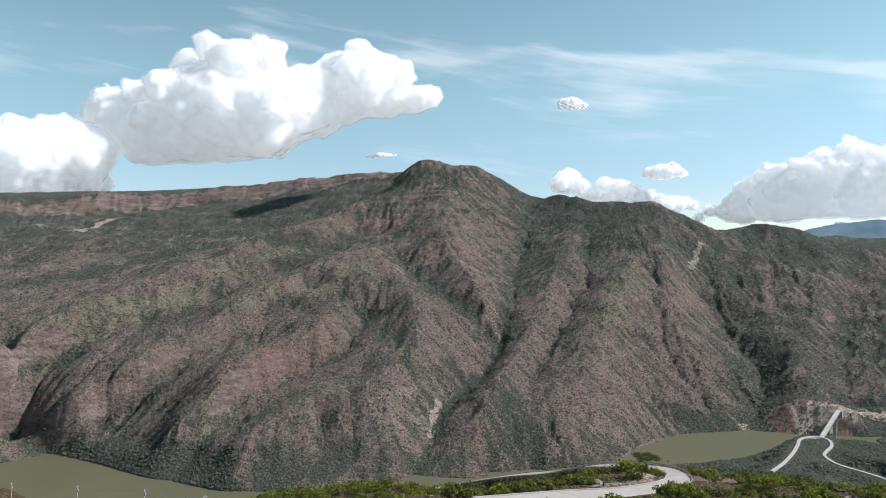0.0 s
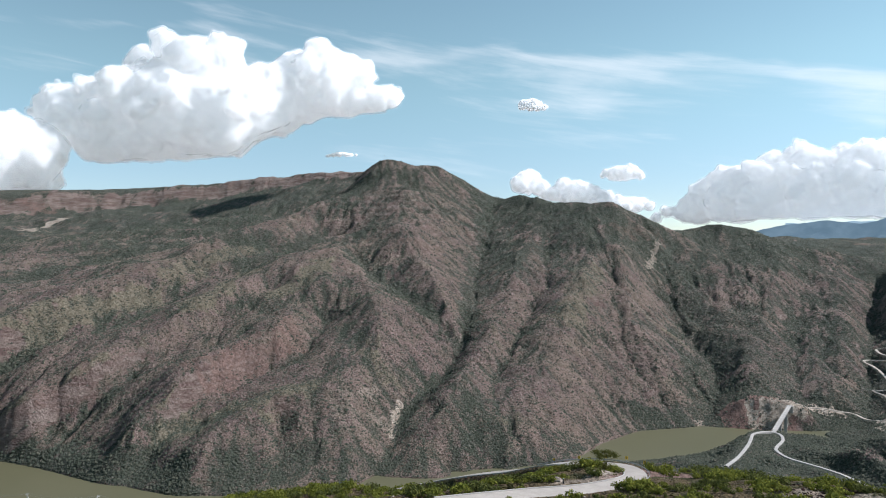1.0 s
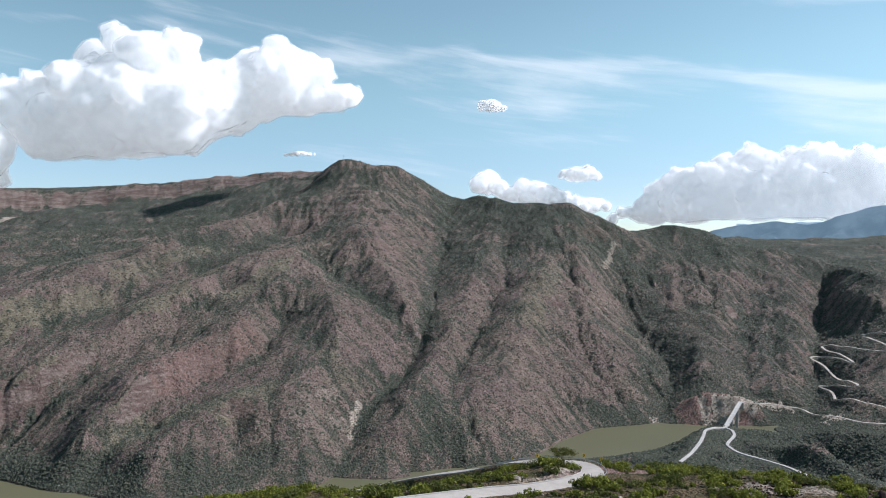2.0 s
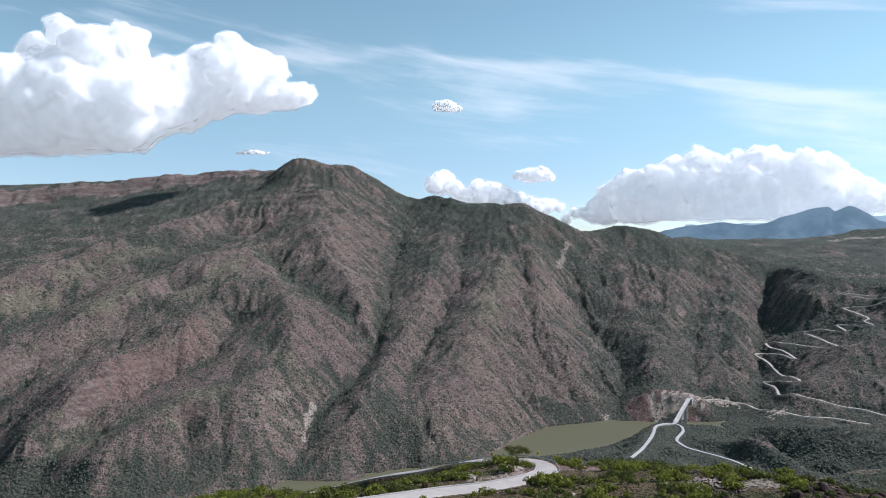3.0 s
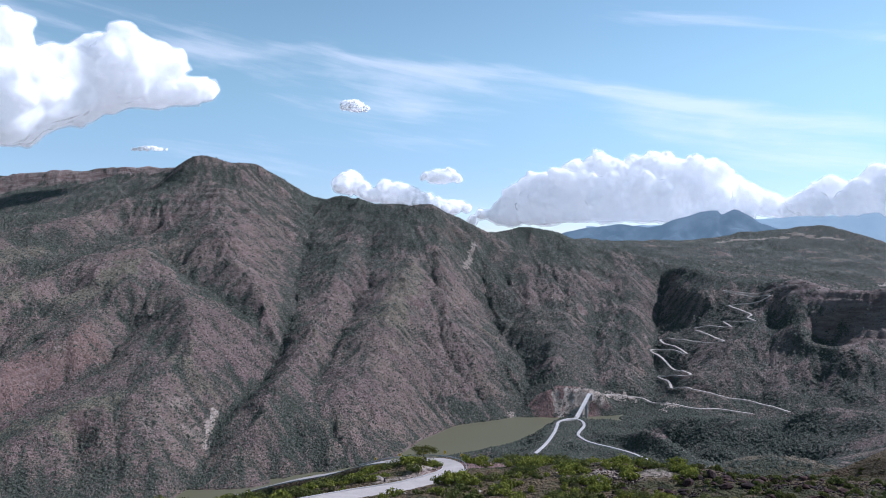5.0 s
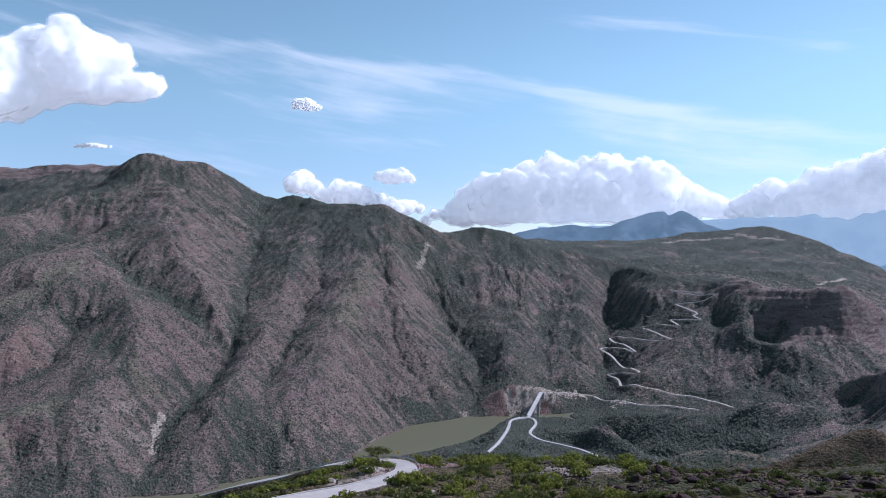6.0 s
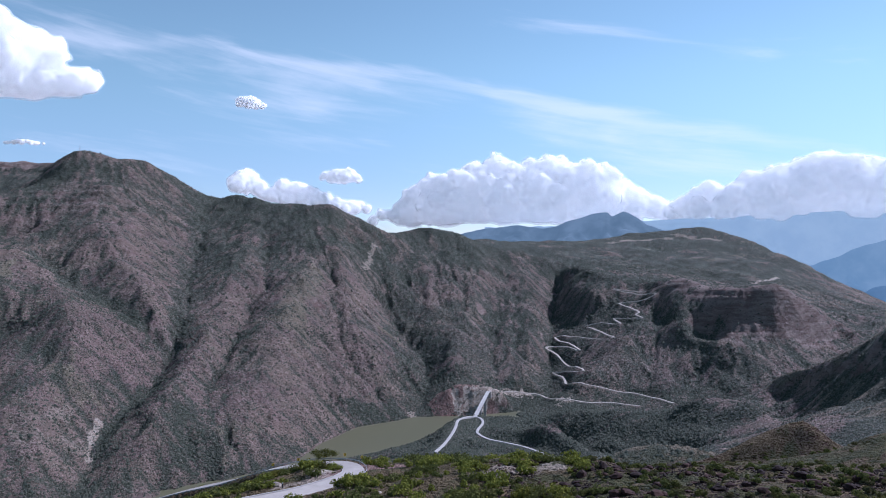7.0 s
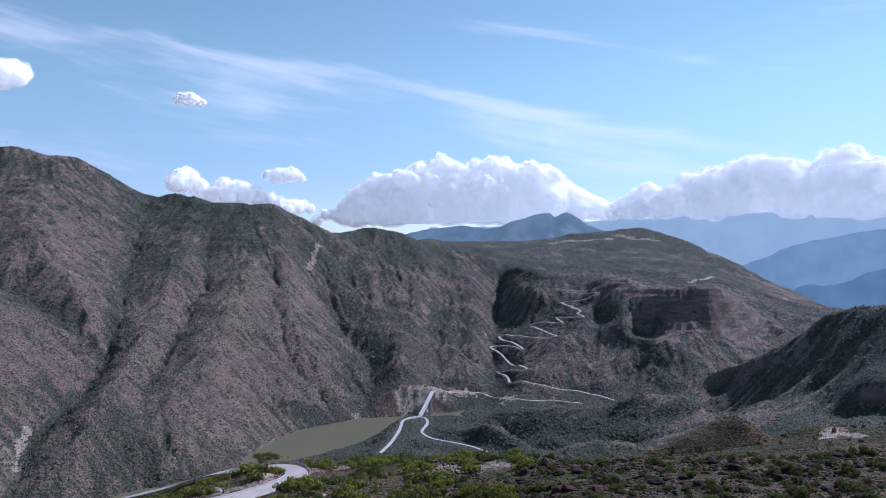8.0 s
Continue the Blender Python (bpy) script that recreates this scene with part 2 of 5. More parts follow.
landform("bridge_spur_east", (1196, 1892, -15), (1049, 1660, -105), (976, 1490, -180), (869, 1351, -240), (792, 1275, -279))
landform("bridge_hollow", (1038, 1765, -76), (886, 1564, -168), (800, 1425, -231), (749, 1298, -284))
landform("east_gully", (1282, 1819, -74), (1149, 1652, -155), (1031, 1509, -214), (937, 1387, -263), (862, 1261, -301), (786, 1201, -320))
landform("table_rim", (1268, 1798, -46), (1241, 1669, -44), (1225, 1556, -70), (1295, 1471, -79), (1330, 1357, -72), (1307, 1238, -85), (1314, 1156, -86), (1385, 1118, -75), (1463, 1116, -111), (1541, 1111, -155), (1651, 1093, -201))
landform("table_foot", (1172, 1650, -88), (1146, 1480, -108), (1255, 1426, -111), (1242, 1312, -112), (1165, 1160, -186), (1206, 1072, -199), (1322, 1052, -193), (1422, 1054, -208), (1561, 1048, -234))
landform("zigzag_spur", (1266, 1417, -117), (1151, 1308, -173), (1048, 1249, -214), (962, 1221, -242), (869, 1178, -276), (813, 1140, -300))
landform("table_spur", (1212, 1192, -190), (1067, 1123, -250), (976, 1059, -295))
landform("table_spur_east", (1238, 1090, -181), (1146, 1024, -242), (1074, 974, -290))
landform("table_hollow", (1252, 1348, -139), (1139, 1235, -206), (1039, 1163, -253), (943, 1088, -297))
landform("table_hollow_mid", (1227, 1162, -188), (1119, 1084, -248), (1026, 1024, -294))
landform("table_top", (1452, 2035, -13), (1672, 1991, -23), (1819, 1857, -23), (1914, 1685, -42), (1928, 1512, -85))
landform("table_step", (1980, 2514, 47), (2151, 2369, 47), (2323, 2201, 46), (2327, 2048, 27))
landform("table_skyline", (1330, 2689, 57), (1541, 2574, 38), (1646, 2388, 18), (1899, 2451, 34), (2122, 2527, 62), (2304, 2500, 92), (2379, 2429, 107), (2451, 2356, 114), (2424, 2165, 64), (2363, 2006, 32), (2334, 1884, -14), (2318, 1743, -57), (2293, 1518, -135), (2255, 1392, -181), (2253, 1298, -211), (2384, 1037, -221))
landform("table_back", (1685, 3406, 11), (2572, 3064, 11), (2811, 2703, 11), (2777, 2445, -74), (2731, 2025, -242), (2686, 1547, -380), (2751, 1197, -342))
landform("table_east_wall", (1322, 1052, -193), (1280, 976, -234), (1186, 918, -275))
landform("lower_canyon", (900, 1072, -306), (987, 1007, -305), (1081, 952, -294), (1177, 898, -276), (1376, 911, -257), (1603, 923, -240), (1834, 798, -228))
landform("bridge_hill", (561, 1038, -279), (525, 990, -271), (481, 934, -259), (435, 878, -260), (393, 810, -257))
landform("bridge_hill_east", (561, 1038, -279), (545, 968, -269), (530, 905, -262), (536, 856, -250), (555, 815, -238), (553, 775, -237), (529, 710, -251), (489, 582, -223))
landform("bridge_hill_front", (455, 815, -268), (470, 790, -268), (478, 765, -266), (480, 735, -263), (476, 705, -259), (470, 672, -253))
landform("bridge_hill_foot", (424, 971, -293), (545, 1102, -297))
landform("near_shore", (57, 1011, -320), (162, 1026, -320), (274, 1042, -320), (344, 1044, -320), (420, 1050, -320), (467, 1070, -320), (565, 1143, -320), (630, 1188, -320), (640, 1151, -320), (718, 1137, -320))
landform("dark_hill", (638, 992, -282), (656, 920, -253), (674, 870, -245), (706, 790, -227), (719, 751, -218), (723, 705, -200), (741, 672, -199), (753, 635, -191))
landform("dark_hill_spur", (706, 790, -232), (656, 781, -243), (600, 762, -259))
landform("dark_hill_spur_east", (723, 705, -200), (684, 688, -219), (642, 686, -236), (600, 671, -248))
landform("dark_hill_hollow", (708, 734, -232), (662, 729, -244), (603, 708, -258))
landform("dark_hill_foot", (602, 873, -281), (588, 784, -278), (591, 705, -263), (620, 652, -250), (660, 582, -224), (672, 520, -192), (678, 462, -175), (680, 403, -158), (682, 357, -149), (679, 295, -132))
landform("near_valley", (418, 586, -218), (450, 536, -213), (490, 500, -208), (518, 456, -195), (541, 412, -180), (544, 336, -157), (544, 254, -133))
landform("hidden_river", (749, 1050, -315), (829, 988, -312), (903, 922, -309), (983, 866, -300), (1086, 852, -295))
landform("great_hill", (818, 705, -214), (836, 700, -203), (840, 678, -177), (847, 637, -145), (851, 580, -117), (853, 541, -97), (843, 499, -75), (832, 459, -67), (823, 412, -58), (816, 330, -43))
landform("great_hill_back", (1058, 807, -253), (1125, 746, -220), (1170, 674, -184), (1178, 550, -151))
landform("great_hill_shoulder", (810, 652, -202), (807, 607, -170), (801, 547, -140), (794, 503, -121), (787, 466, -102), (779, 430, -93), (769, 385, -83))
landform("great_hill_low", (762, 624, -215), (759, 571, -195), (744, 507, -171), (726, 461, -154), (714, 423, -140), (701, 386, -127), (689, 345, -114))
landform("great_hill_drop", (907, 770, -265), (910, 735, -246), (919, 691, -224), (934, 637, -200), (937, 594, -177), (942, 558, -157))
landform("hillock", (308, 292, -114), (323, 284, -106), (339, 278, -98), (350, 267, -89), (351, 257, -93), (349, 243, -105.5))
landform("hillock_foot", (298, 296, -121.8), (309, 272, -117.4), (324, 247, -112), (340, 232, -108.6))
landform("hillock_back", (350, 357, -150.2), (363, 344, -147.1), (387, 317, -139.5), (408, 290, -134.5), (408, 252, -121), (425, 223, -112.9))
landform("low_hill", (353, 448, -164.1), (370, 427, -150.7), (386, 406, -143.5), (397, 388, -142.6), (402, 375, -146.3))
landform("low_hill_foot", (321, 422, -160.4), (337, 389, -153.6), (357, 364, -148.5), (373, 348, -145.8))
landform("hidden_dip", (186, 222, -93.1), (210, 199, -89.6), (231, 176, -85.2), (238, 147, -76.5))
landform("boulder_hill", (296, 205, -90.5), (289, 189, -77.5), (285, 176, -71.4), (286, 165, -71.9), (292, 153, -69.1), (303, 132, -62.2))
landform("boulder_hill_foot", (246, 172, -80.5), (244, 157, -75.1), (243, 140, -69.4), (239, 125, -64.4))
landform("shoulder_crest", (79, 189, -64.6), (95, 193, -63.9), (114, 194, -64.3), (118, 180, -62.7), (122, 165, -61.5), (129, 153, -59.8), (140, 143, -58.2), (150, 132, -56.7), (159, 121, -55), (167, 110, -52.7), (173, 100, -49.6), (179, 90, -47.2), (187, 71, -43.1))
landform("shoulder_near", (58, 160, -61.2), (71, 143, -57.1), (90, 126, -54.6), (105, 107, -50.9), (119, 91, -48.5), (133, 70, -43.9), (140, 53, -39.8))
landform("shoulder_drop", (120, 275, -88.1), (146, 296, -96.2), (181, 276, -98.2), (206, 245, -95.9), (217, 221, -91.2))
landform("valley_near", (171, 470, -152.5), (266, 538, -181.7), (329, 502, -179.9), (289, 345, -134.6))
landform("west_bank", (-297, 377, -129.1), (-269, 397, -132), (-256, 406, -136), (-241, 404, -145.4), (-204, 401, -160.6), (-152, 392, -158.4), (-104, 355, -139.4), (-78, 321, -115.5), (-56, 310, -107.2), (-20, 289, -98.7))
landform("near_shore_west", (-710, 816, -320), (-552, 815, -320), (-487, 815, -320), (-386, 823, -320), (-261, 847, -320), (-182, 860, -320), (-96, 889, -320))
landform("west_bank_top", (-83, 214, -91.9), (-51, 224, -85.3), (-15, 220, -80.9), (-80, 289, -103.7), (-40, 272, -91.9), (-5, 265, -85.9))
landform("west_bank_drop", (-85, 472, -183.5), (-37, 448, -163.4), (6, 450, -158.5), (55, 416, -142), (103, 407, -134.3), (133, 356, -114))
landform("bend_island", (59, 219, -68.5), (50, 217, -69.5), (38, 219, -72.5), (26, 227, -78), (12, 241, -86), (0, 258, -94), (-12, 280, -102))
landform("bend_island_near", (48, 205, -67), (34, 201, -67), (20, 198, -66.5), (5, 192, -65.5), (-15, 186, -65))
landform("bend_outer", (90, 224, -73), (84, 242, -77), (68, 256, -81), (55, 270, -87), (40, 290, -97), (20, 318, -112))

# The land between those lines is spanned as a membrane on a sheet whose mesh widens with the distance.
STEP = radians(0.3)
U0, U1 = radians(-84), radians(54)
V0, V1 = math.log(25.0), math.log(4960.0)


def span(u_count, v_count, start):
    """The membrane over u_count x v_count cells, held by the lines of LAND."""
    held, weight = np.zeros((u_count, v_count)), np.zeros((u_count, v_count))
    for name, points in LAND.items():
        for p, q in zip(points, points[1:]):
            count = int(math.hypot(q[0] - p[0], q[1] - p[1]) / 6) + 2
            f = np.linspace(0, 1, count)
            x, y, z = (p[k] + (q[k] - p[k]) * f for k in range(3))
            i = np.round((np.arctan2(-x, y) - U0) / (U1 - U0) * (u_count - 1)).astype(int)
            j = np.round((np.log(np.hypot(x, y)) - V0) / (V1 - V0) * (v_count - 1)).astype(int)
            ok = (i >= 0) & (i < u_count) & (j >= 0) & (j < v_count)
            np.add.at(held, (i[ok], j[ok]), z[ok])
            np.add.at(weight, (i[ok], j[ok]), 1.0)
    fixed = weight > 0
    z = start.copy()
    z[fixed] = held[fixed] / weight[fixed]
    fixed[:, -1], z[:, -1] = True, -450.0
    fixed[:, 0], z[:, 0] = True, -46.0
    ii, jj = np.indices(z.shape)
    free = [((ii + jj) % 2 == k) & ~fixed for k in (0, 1)]
    for _ in range(70):
        for mask in free:
            p = np.pad(z, 1, mode="edge")
            mean = (p[2:, 1:-1] + p[:-2, 1:-1] + p[1:-1, 2:] + p[1:-1, :-2]) * 0.25
            z = np.where(mask, z + 1.7 * (mean - z), z)
    return z


def resized(z, u_count, v_count):
    i, j = np.linspace(0, z.shape[0] - 1, u_count), np.linspace(0, z.shape[1] - 1, v_count)
    return sampled(z, i[:, None] + 0 * j[None, :], j[None, :] + 0 * i[:, None])


def sampled(z, i, j):
    i, j = np.clip(i, 0, z.shape[0] - 1.001), np.clip(j, 0, z.shape[1] - 1.001)
    a, b = i.astype(int), j.astype(int)
    s, t = i - a, j - b
    return (z[a, b] * (1 - s) + z[a + 1, b] * s) * (1 - t) + (z[a, b + 1] * (1 - s) + z[a + 1, b + 1] * s) * t


u_full, v_full = int((U1 - U0) / STEP) + 1, int((V1 - V0) / STEP) + 1
membrane = np.full((u_full // 16, v_full // 16), -100.0)
for part_of in (16, 8, 4, 2, 1):
    membrane = span(u_full // part_of, v_full // part_of, resized(membrane, u_full // part_of, v_full // part_of))
for _ in range(4):
    p = np.pad(membrane, 1, mode="edge")
    membrane = (membrane * 4 + p[2:, 1:-1] + p[:-2, 1:-1] + p[1:-1, 2:] + p[1:-1, :-2]) / 8

# columns of the sheet (fine where the canyon opens, coarse behind) and rows
COLUMNS = np.radians(np.concatenate([np.arange(-324, -84, 6.0), np.arange(-84, -66, 0.6), np.linspace(-66, 35.9, 1060), np.arange(36, 54.1, 0.6)]))
ROWS = np.concatenate([np.geomspace(0.5, 120, 36)[:-1], np.geomspace(120, 360, 110)[:-1], np.geomspace(360, 950, 90)[:-1],
                       np.geomspace(950, 2900, 330)[:-1], np.geomspace(2900, 4950, 80)])
AZ, RADIUS = np.meshgrid(COLUMNS, ROWS, indexing="ij")
GX, GY = -RADIUS * np.sin(AZ), RADIUS * np.cos(AZ)
j = (np.log(RADIUS) - V0) / (V1 - V0) * (membrane.shape[1] - 1)
inside = AZ >= U0
i = (AZ - U0) / (U1 - U0) * (membrane.shape[0] - 1)
turn = np.clip((AZ - radians(54 - 360)) / (U0 - radians(54 - 360)), 0, 1)     # the land behind joins both ends
first, last = sampled(membrane, 0 * j, j), sampled(membrane, 0 * j + membrane.shape[0] - 1, j)
Z = np.where(inside, sampled(membrane, i, j), last + (first - last) * turn)


def slope_of(z):
    dr = np.gradient(z, ROWS, axis=1)
    du = np.gradient(z, COLUMNS, axis=0) / RADIUS
    return dr * -np.sin(AZ) - du * np.cos(AZ), dr * np.cos(AZ) - du * np.sin(AZ)


def gullies(gx, gy, size, seed):
    """Waves across the slope, which run down it: 1 on the ribs, -1 in the gullies."""
    steep = np.hypot(gx, gy) + 1e-6
    sx, sy = -gy / steep, gx / steep
    cell = size * 1.35
    px, py = GX / cell, GY / cell
    ci, cj = np.floor(px), np.floor(py)
    wave = weights = 0.0
    for a in (-1, 0, 1):
        for b in (-1, 0, 1):
            r1, r2 = hashed(ci + a, cj + b, seed)
            dx, dy = px - (ci + a + 0.25 + 0.5 * r1), py - (cj + b + 0.25 + 0.5 * r2)
            w = np.clip(1 - (dx * dx + dy * dy) / 1.56, 0, 1) ** 2
            wave = wave + w * np.cos((dx * sx + dy * sy) * 1.35 * 2 * np.pi + r1 * 6.0)
            weights = weights + w
    return wave / (weights + 1e-6)


def stain(target, points, half, amount=1.0, rough=0.8):
    """Raise a field of the land along a line, with a ragged edge."""
    p = np.array(points, float)
    if len(p) == 1:
        p = np.concatenate([p, p + 0.5])
    low, high = p.min(0) - half * 2.5, p.max(0) + half * 2.5
    box = (GX > low[0]) & (GX < high[0]) & (GY > low[1]) & (GY < high[1])
    x, y = GX[box], GY[box]
    gap = np.full(x.shape, 1e9)
    for a, b in zip(p, p[1:]):
        d = b - a
        t = np.clip(((x - a[0]) * d[0] + (y - a[1]) * d[1]) / (d @ d), 0, 1)
        gap = np.minimum(gap, np.hypot(x - a[0] - t * d[0], y - a[1] - t * d[1]))
    gap = gap / half + fractal(x, y, half * 1.2, 4, 401, 0.6) * rough
    w = (1 - smooth(gap, 0.55, 1.25)) * amount
    target[box] = np.maximum(target[box], w) if amount > 0 else target[box] * (1 + w)


def carved(z, cell=7.0, rounds=12):
    """Running water over the slopes: how much it cuts away or leaves standing, and how much of it gathers where."""
    x, y = np.arange(-1760, 2460, cell), np.arange(330, 2860, cell)
    px, py = np.meshgrid(x, y, indexing="ij")
    i = np.interp(np.arctan2(-px, py), COLUMNS, np.arange(len(COLUMNS)))
    j = np.interp(np.log(np.hypot(px, py)), np.log(ROWS), np.arange(len(ROWS)))
    h = sampled(z, i, j)
    start = h.copy()
    dry = smooth(h, WATER_LEVEL + 2, WATER_LEVEL + 40)
    h = h + dry * (fractal(px, py, 190, 5, 301, 0.52) * 13 + fractal(px, py, 30, 2, 311) * 1.5)
    count = h.size
    index = np.arange(count).reshape(h.shape)
    for _ in range(rounds):
        best, into = np.zeros(h.shape), index.copy()
        for a in (-1, 0, 1):
            for b in (-1, 0, 1):
                if a or b:
                    fall = np.full(h.shape, -1.0)
                    inner = (slice(1, -1), slice(1, -1))
                    fall[inner] = (h[inner] - h[1 + a:h.shape[0] - 1 + a, 1 + b:h.shape[1] - 1 + b]) / math.hypot(a, b)
                    steeper = fall > best
                    best[steeper] = fall[steeper]
                    into[steeper] = index[steeper] + a * h.shape[1] + b
        order = np.argsort(h, axis=None).tolist()
        to = into.ravel().tolist()
        flow = [1.0] * count
        for k in reversed(order):
            if to[k] != k:
                flow[to[k]] += flow[k]
        pull = (0.010 * np.sqrt(np.minimum(flow, 500.0))).tolist()
        level = h.ravel().tolist()
        for k in order:
            r = to[k]
            if r != k and level[k] > WATER_LEVEL:
                level[k] = (level[k] + pull[k] * level[r]) / (1 + pull[k])
        h = np.array(level).reshape(h.shape)
        p = np.pad(h, 1, mode="edge")
        h = h * 0.84 + (p[2:, 1:-1] + p[:-2, 1:-1] + p[1:-1, 2:] + p[1:-1, :-2]) * 0.04
    change = h - start
    broad = change
    for _ in range(60):
        p = np.pad(broad, 2, mode="edge")
        broad = (p[4:, 2:-2] + p[:-4, 2:-2] + p[2:-2, 4:] + p[2:-2, :-4]) / 4
    change = np.clip((change - broad) * dry, -15, 14)
    wet = np.log(np.array(flow)).reshape(h.shape)
    u, v = (GX - x[0]) / cell, (GY - y[0]) / cell
    edge = smooth(np.minimum(np.minimum(u, len(x) - 1 - u), np.minimum(v, len(y) - 1 - v)), 1, 12)
    return sampled(change, u, v) * edge, sampled(wet, u, v) * edge


def strata(z, bed, share):
    """Hard and soft beds of rock: the hard ones stand out as ledges."""
    k = z / bed + fractal(GX, GY, 300, 2, 321) * 0.35 + fractal(z, 0 * z, bed * 2.7, 2, 331) * 0.5
    part_way = k - np.floor(k)
    return (smooth(part_way, 0.5, 1.0) - part_way) * bed * share


far = smooth(RADIUS, 330, 600)
above = smooth(Z, WATER_LEVEL + 2, WATER_LEVEL + 45)
CLIFF = np.zeros_like(Z)
stain(CLIFF, [(-1545, 2456), (-1343, 2521), (-1035, 2664), (-787, 2694), (-487, 2707), (-222, 2655)], 75, 1.0, 0.4)
stain(CLIFF, [(1300, 1215), (1281, 1126), (1370, 1086), (1471, 1080), (1561, 1070)], 62, 0.8, 0.3)
stain(CLIFF, [(-130, 2020), (10, 2023), (90, 1990)], 90, 0.8, 0.5)
Z = Z + far * above * fractal(GX, GY, 420, 3, 5) * 5
CUT, WET = carved(Z)
Z = Z + CUT * smooth(RADIUS, 420, 620)
hollow = smooth(WET, 2.5, 6.5) * 0.55
for size, strength, seed in ((105, 0.024, 12), (52, 0.046, 13), (25, 0.075, 14)):
    gx, gy = slope_of(Z)
    steep = np.clip(np.hypot(gx, gy), 0, 0.8)
    wave = gullies(gx, gy, size, seed)
    reach = smooth(RADIUS, size * 2.2 + 150, size * 4 + 250)
    Z = Z + reach * above * strength * size * steep * wave
    hollow = hollow - wave * strength * 6 * smooth(steep, 0.12, 0.35)
Z = Z + far * above * fractal(GX, GY, 60, 4, 41, 0.55) * 2.2
Z = Z + CLIFF * strata(Z, 19.0, 0.45)
# the hills of the near bank are cut by short gullies
gx, gy = slope_of(Z)
bank = smooth(RADIUS, 360, 470) * (1 - smooth(RADIUS, 1120, 1260)) * (1 - smooth(AZ, radians(-24), radians(-20))) * smooth(AZ, radians(-54), radians(-46))
for size, strength, seed in ((120, 0.020, 17), (55, 0.03, 18)):
    wave = gullies(gx, gy, size, seed)
    Z = Z + bank * strength * size * np.clip(np.hypot(gx, gy), 0, 0.7) * wave
    hollow = hollow - bank * wave * 0.35
near = 1 - smooth(RADIUS, 260, 420)
Z = Z + near * (fractal(GX, GY, 26, 4, 61) * 1.5 + fractal(GX, GY, 5, 2, 71) * 0.25)
Z = np.where(Z < WATER_LEVEL + 1.5, Z - 3, Z)


# ---------------------------------------------------------------- roads cut into the land
def curve_through(points, step):
    """Places every step metres along a smooth curve through the points."""
    p = np.array(points, float)
    p = np.concatenate([[2 * p[0] - p[1]], p, [2 * p[-1] - p[-2]]])
    out = []
    for k in range(1, len(p) - 2):
        count = max(2, int(np.linalg.norm(p[k + 1] - p[k]) / step))
        t = np.linspace(0, 1, count, endpoint=False)[:, None]
        a, b, c, d = p[k - 1:k + 3]
        out.append(0.5 * (2 * b + (c - a) * t + (2 * a - 5 * b + 4 * c - d) * t * t + (3 * b - a - 3 * c + d) * t ** 3))
    return np.concatenate(out + [p[-2:-1]])


def bench(path, flat, blend):
    """Level the land to the height of a road along its path."""
    low, high = path[:, :2].min(0) - blend, path[:, :2].max(0) + blend
    box = (GX > low[0]) & (GX < high[0]) & (GY > low[1]) & (GY < high[1])
    x, y = GX[box], GY[box]
    gap, level = np.full(x.shape, 1e9), np.zeros(x.shape)
    for px, py, pz in path:
        d = np.hypot(x - px, y - py)
        closer = d < gap
        gap[closer], level[closer] = d[closer], pz
    w = 1 - smooth(gap, flat, blend)
    Z[box] = Z[box] * (1 - w) + level * w


HAIRPIN = curve_through([(-13, 330, -113.6), (8, 310, -102.7), (27, 284, -90.9), (42, 265, -83.3), (52, 247, -75.6),
                         (59, 236, -72.1), (67.5, 231, -71.2), (72.5, 225, -70.5), (71.5, 214, -69.2), (66, 204.5, -67.7),
                         (58, 198, -66.8), (47, 191, -65.5), (34, 185, -64), (23, 177, -61.9), (8, 166, -59.2), (-4, 158, -57.3), (-25, 148, -55.5)], 1.5)
WEST_APPROACH = curve_through([(559, 1039, -279), (540, 1032, -276), (512, 1008, -273), (488, 969, -271), (459, 922, -267), (421, 868, -264), (383, 820, -260)], 6.0)
EAST_APPROACH = curve_through([(559, 1039, -279), (560, 1022, -278), (544, 985, -276), (508, 936, -272), (497, 914, -271), (492, 876, -269),
                               (506, 845, -269), (513, 812, -267), (509, 778, -263), (505, 745, -260), (494, 692, -253)], 6.0)
bench(WEST_APPROACH, 6.0, 26.0)
bench(EAST_APPROACH, 6.0, 40.0)
HAIRPIN[:, 2] -= 0.8
bench(HAIRPIN, 4.6, 10.0)


ZIGZAG_LOW = [(992, 1033), (983, 1067), (973, 1105), (933, 1129), (901, 1163), (887, 1174), (878, 1221), (899, 1264), (913, 1324), (917, 1301), (927, 1236), (943, 1279), (960, 1392), (954, 1413), (979, 1420), (995, 1338), (999, 1378), (1005, 1446), (1019, 1453), (1033, 1378), (1059, 1298), (1073, 1341), (1075, 1411)]
ZIGZAG_HIGH = [(1080, 1422), (1105, 1391), (1121, 1346), (1132, 1381), (1146, 1348), (1167, 1320), (1166, 1342), (1182, 1350), (1179, 1416), (1189, 1417), (1250, 1366), (1236, 1426), (1209, 1475), (1264, 1414), (1301, 1328)]
CANYON_ROAD = [(703, 1230), (736, 1253), (787, 1245), (825, 1239), (823, 1174), (844, 1126), (871, 1106), (910, 1085), (936, 1064)]


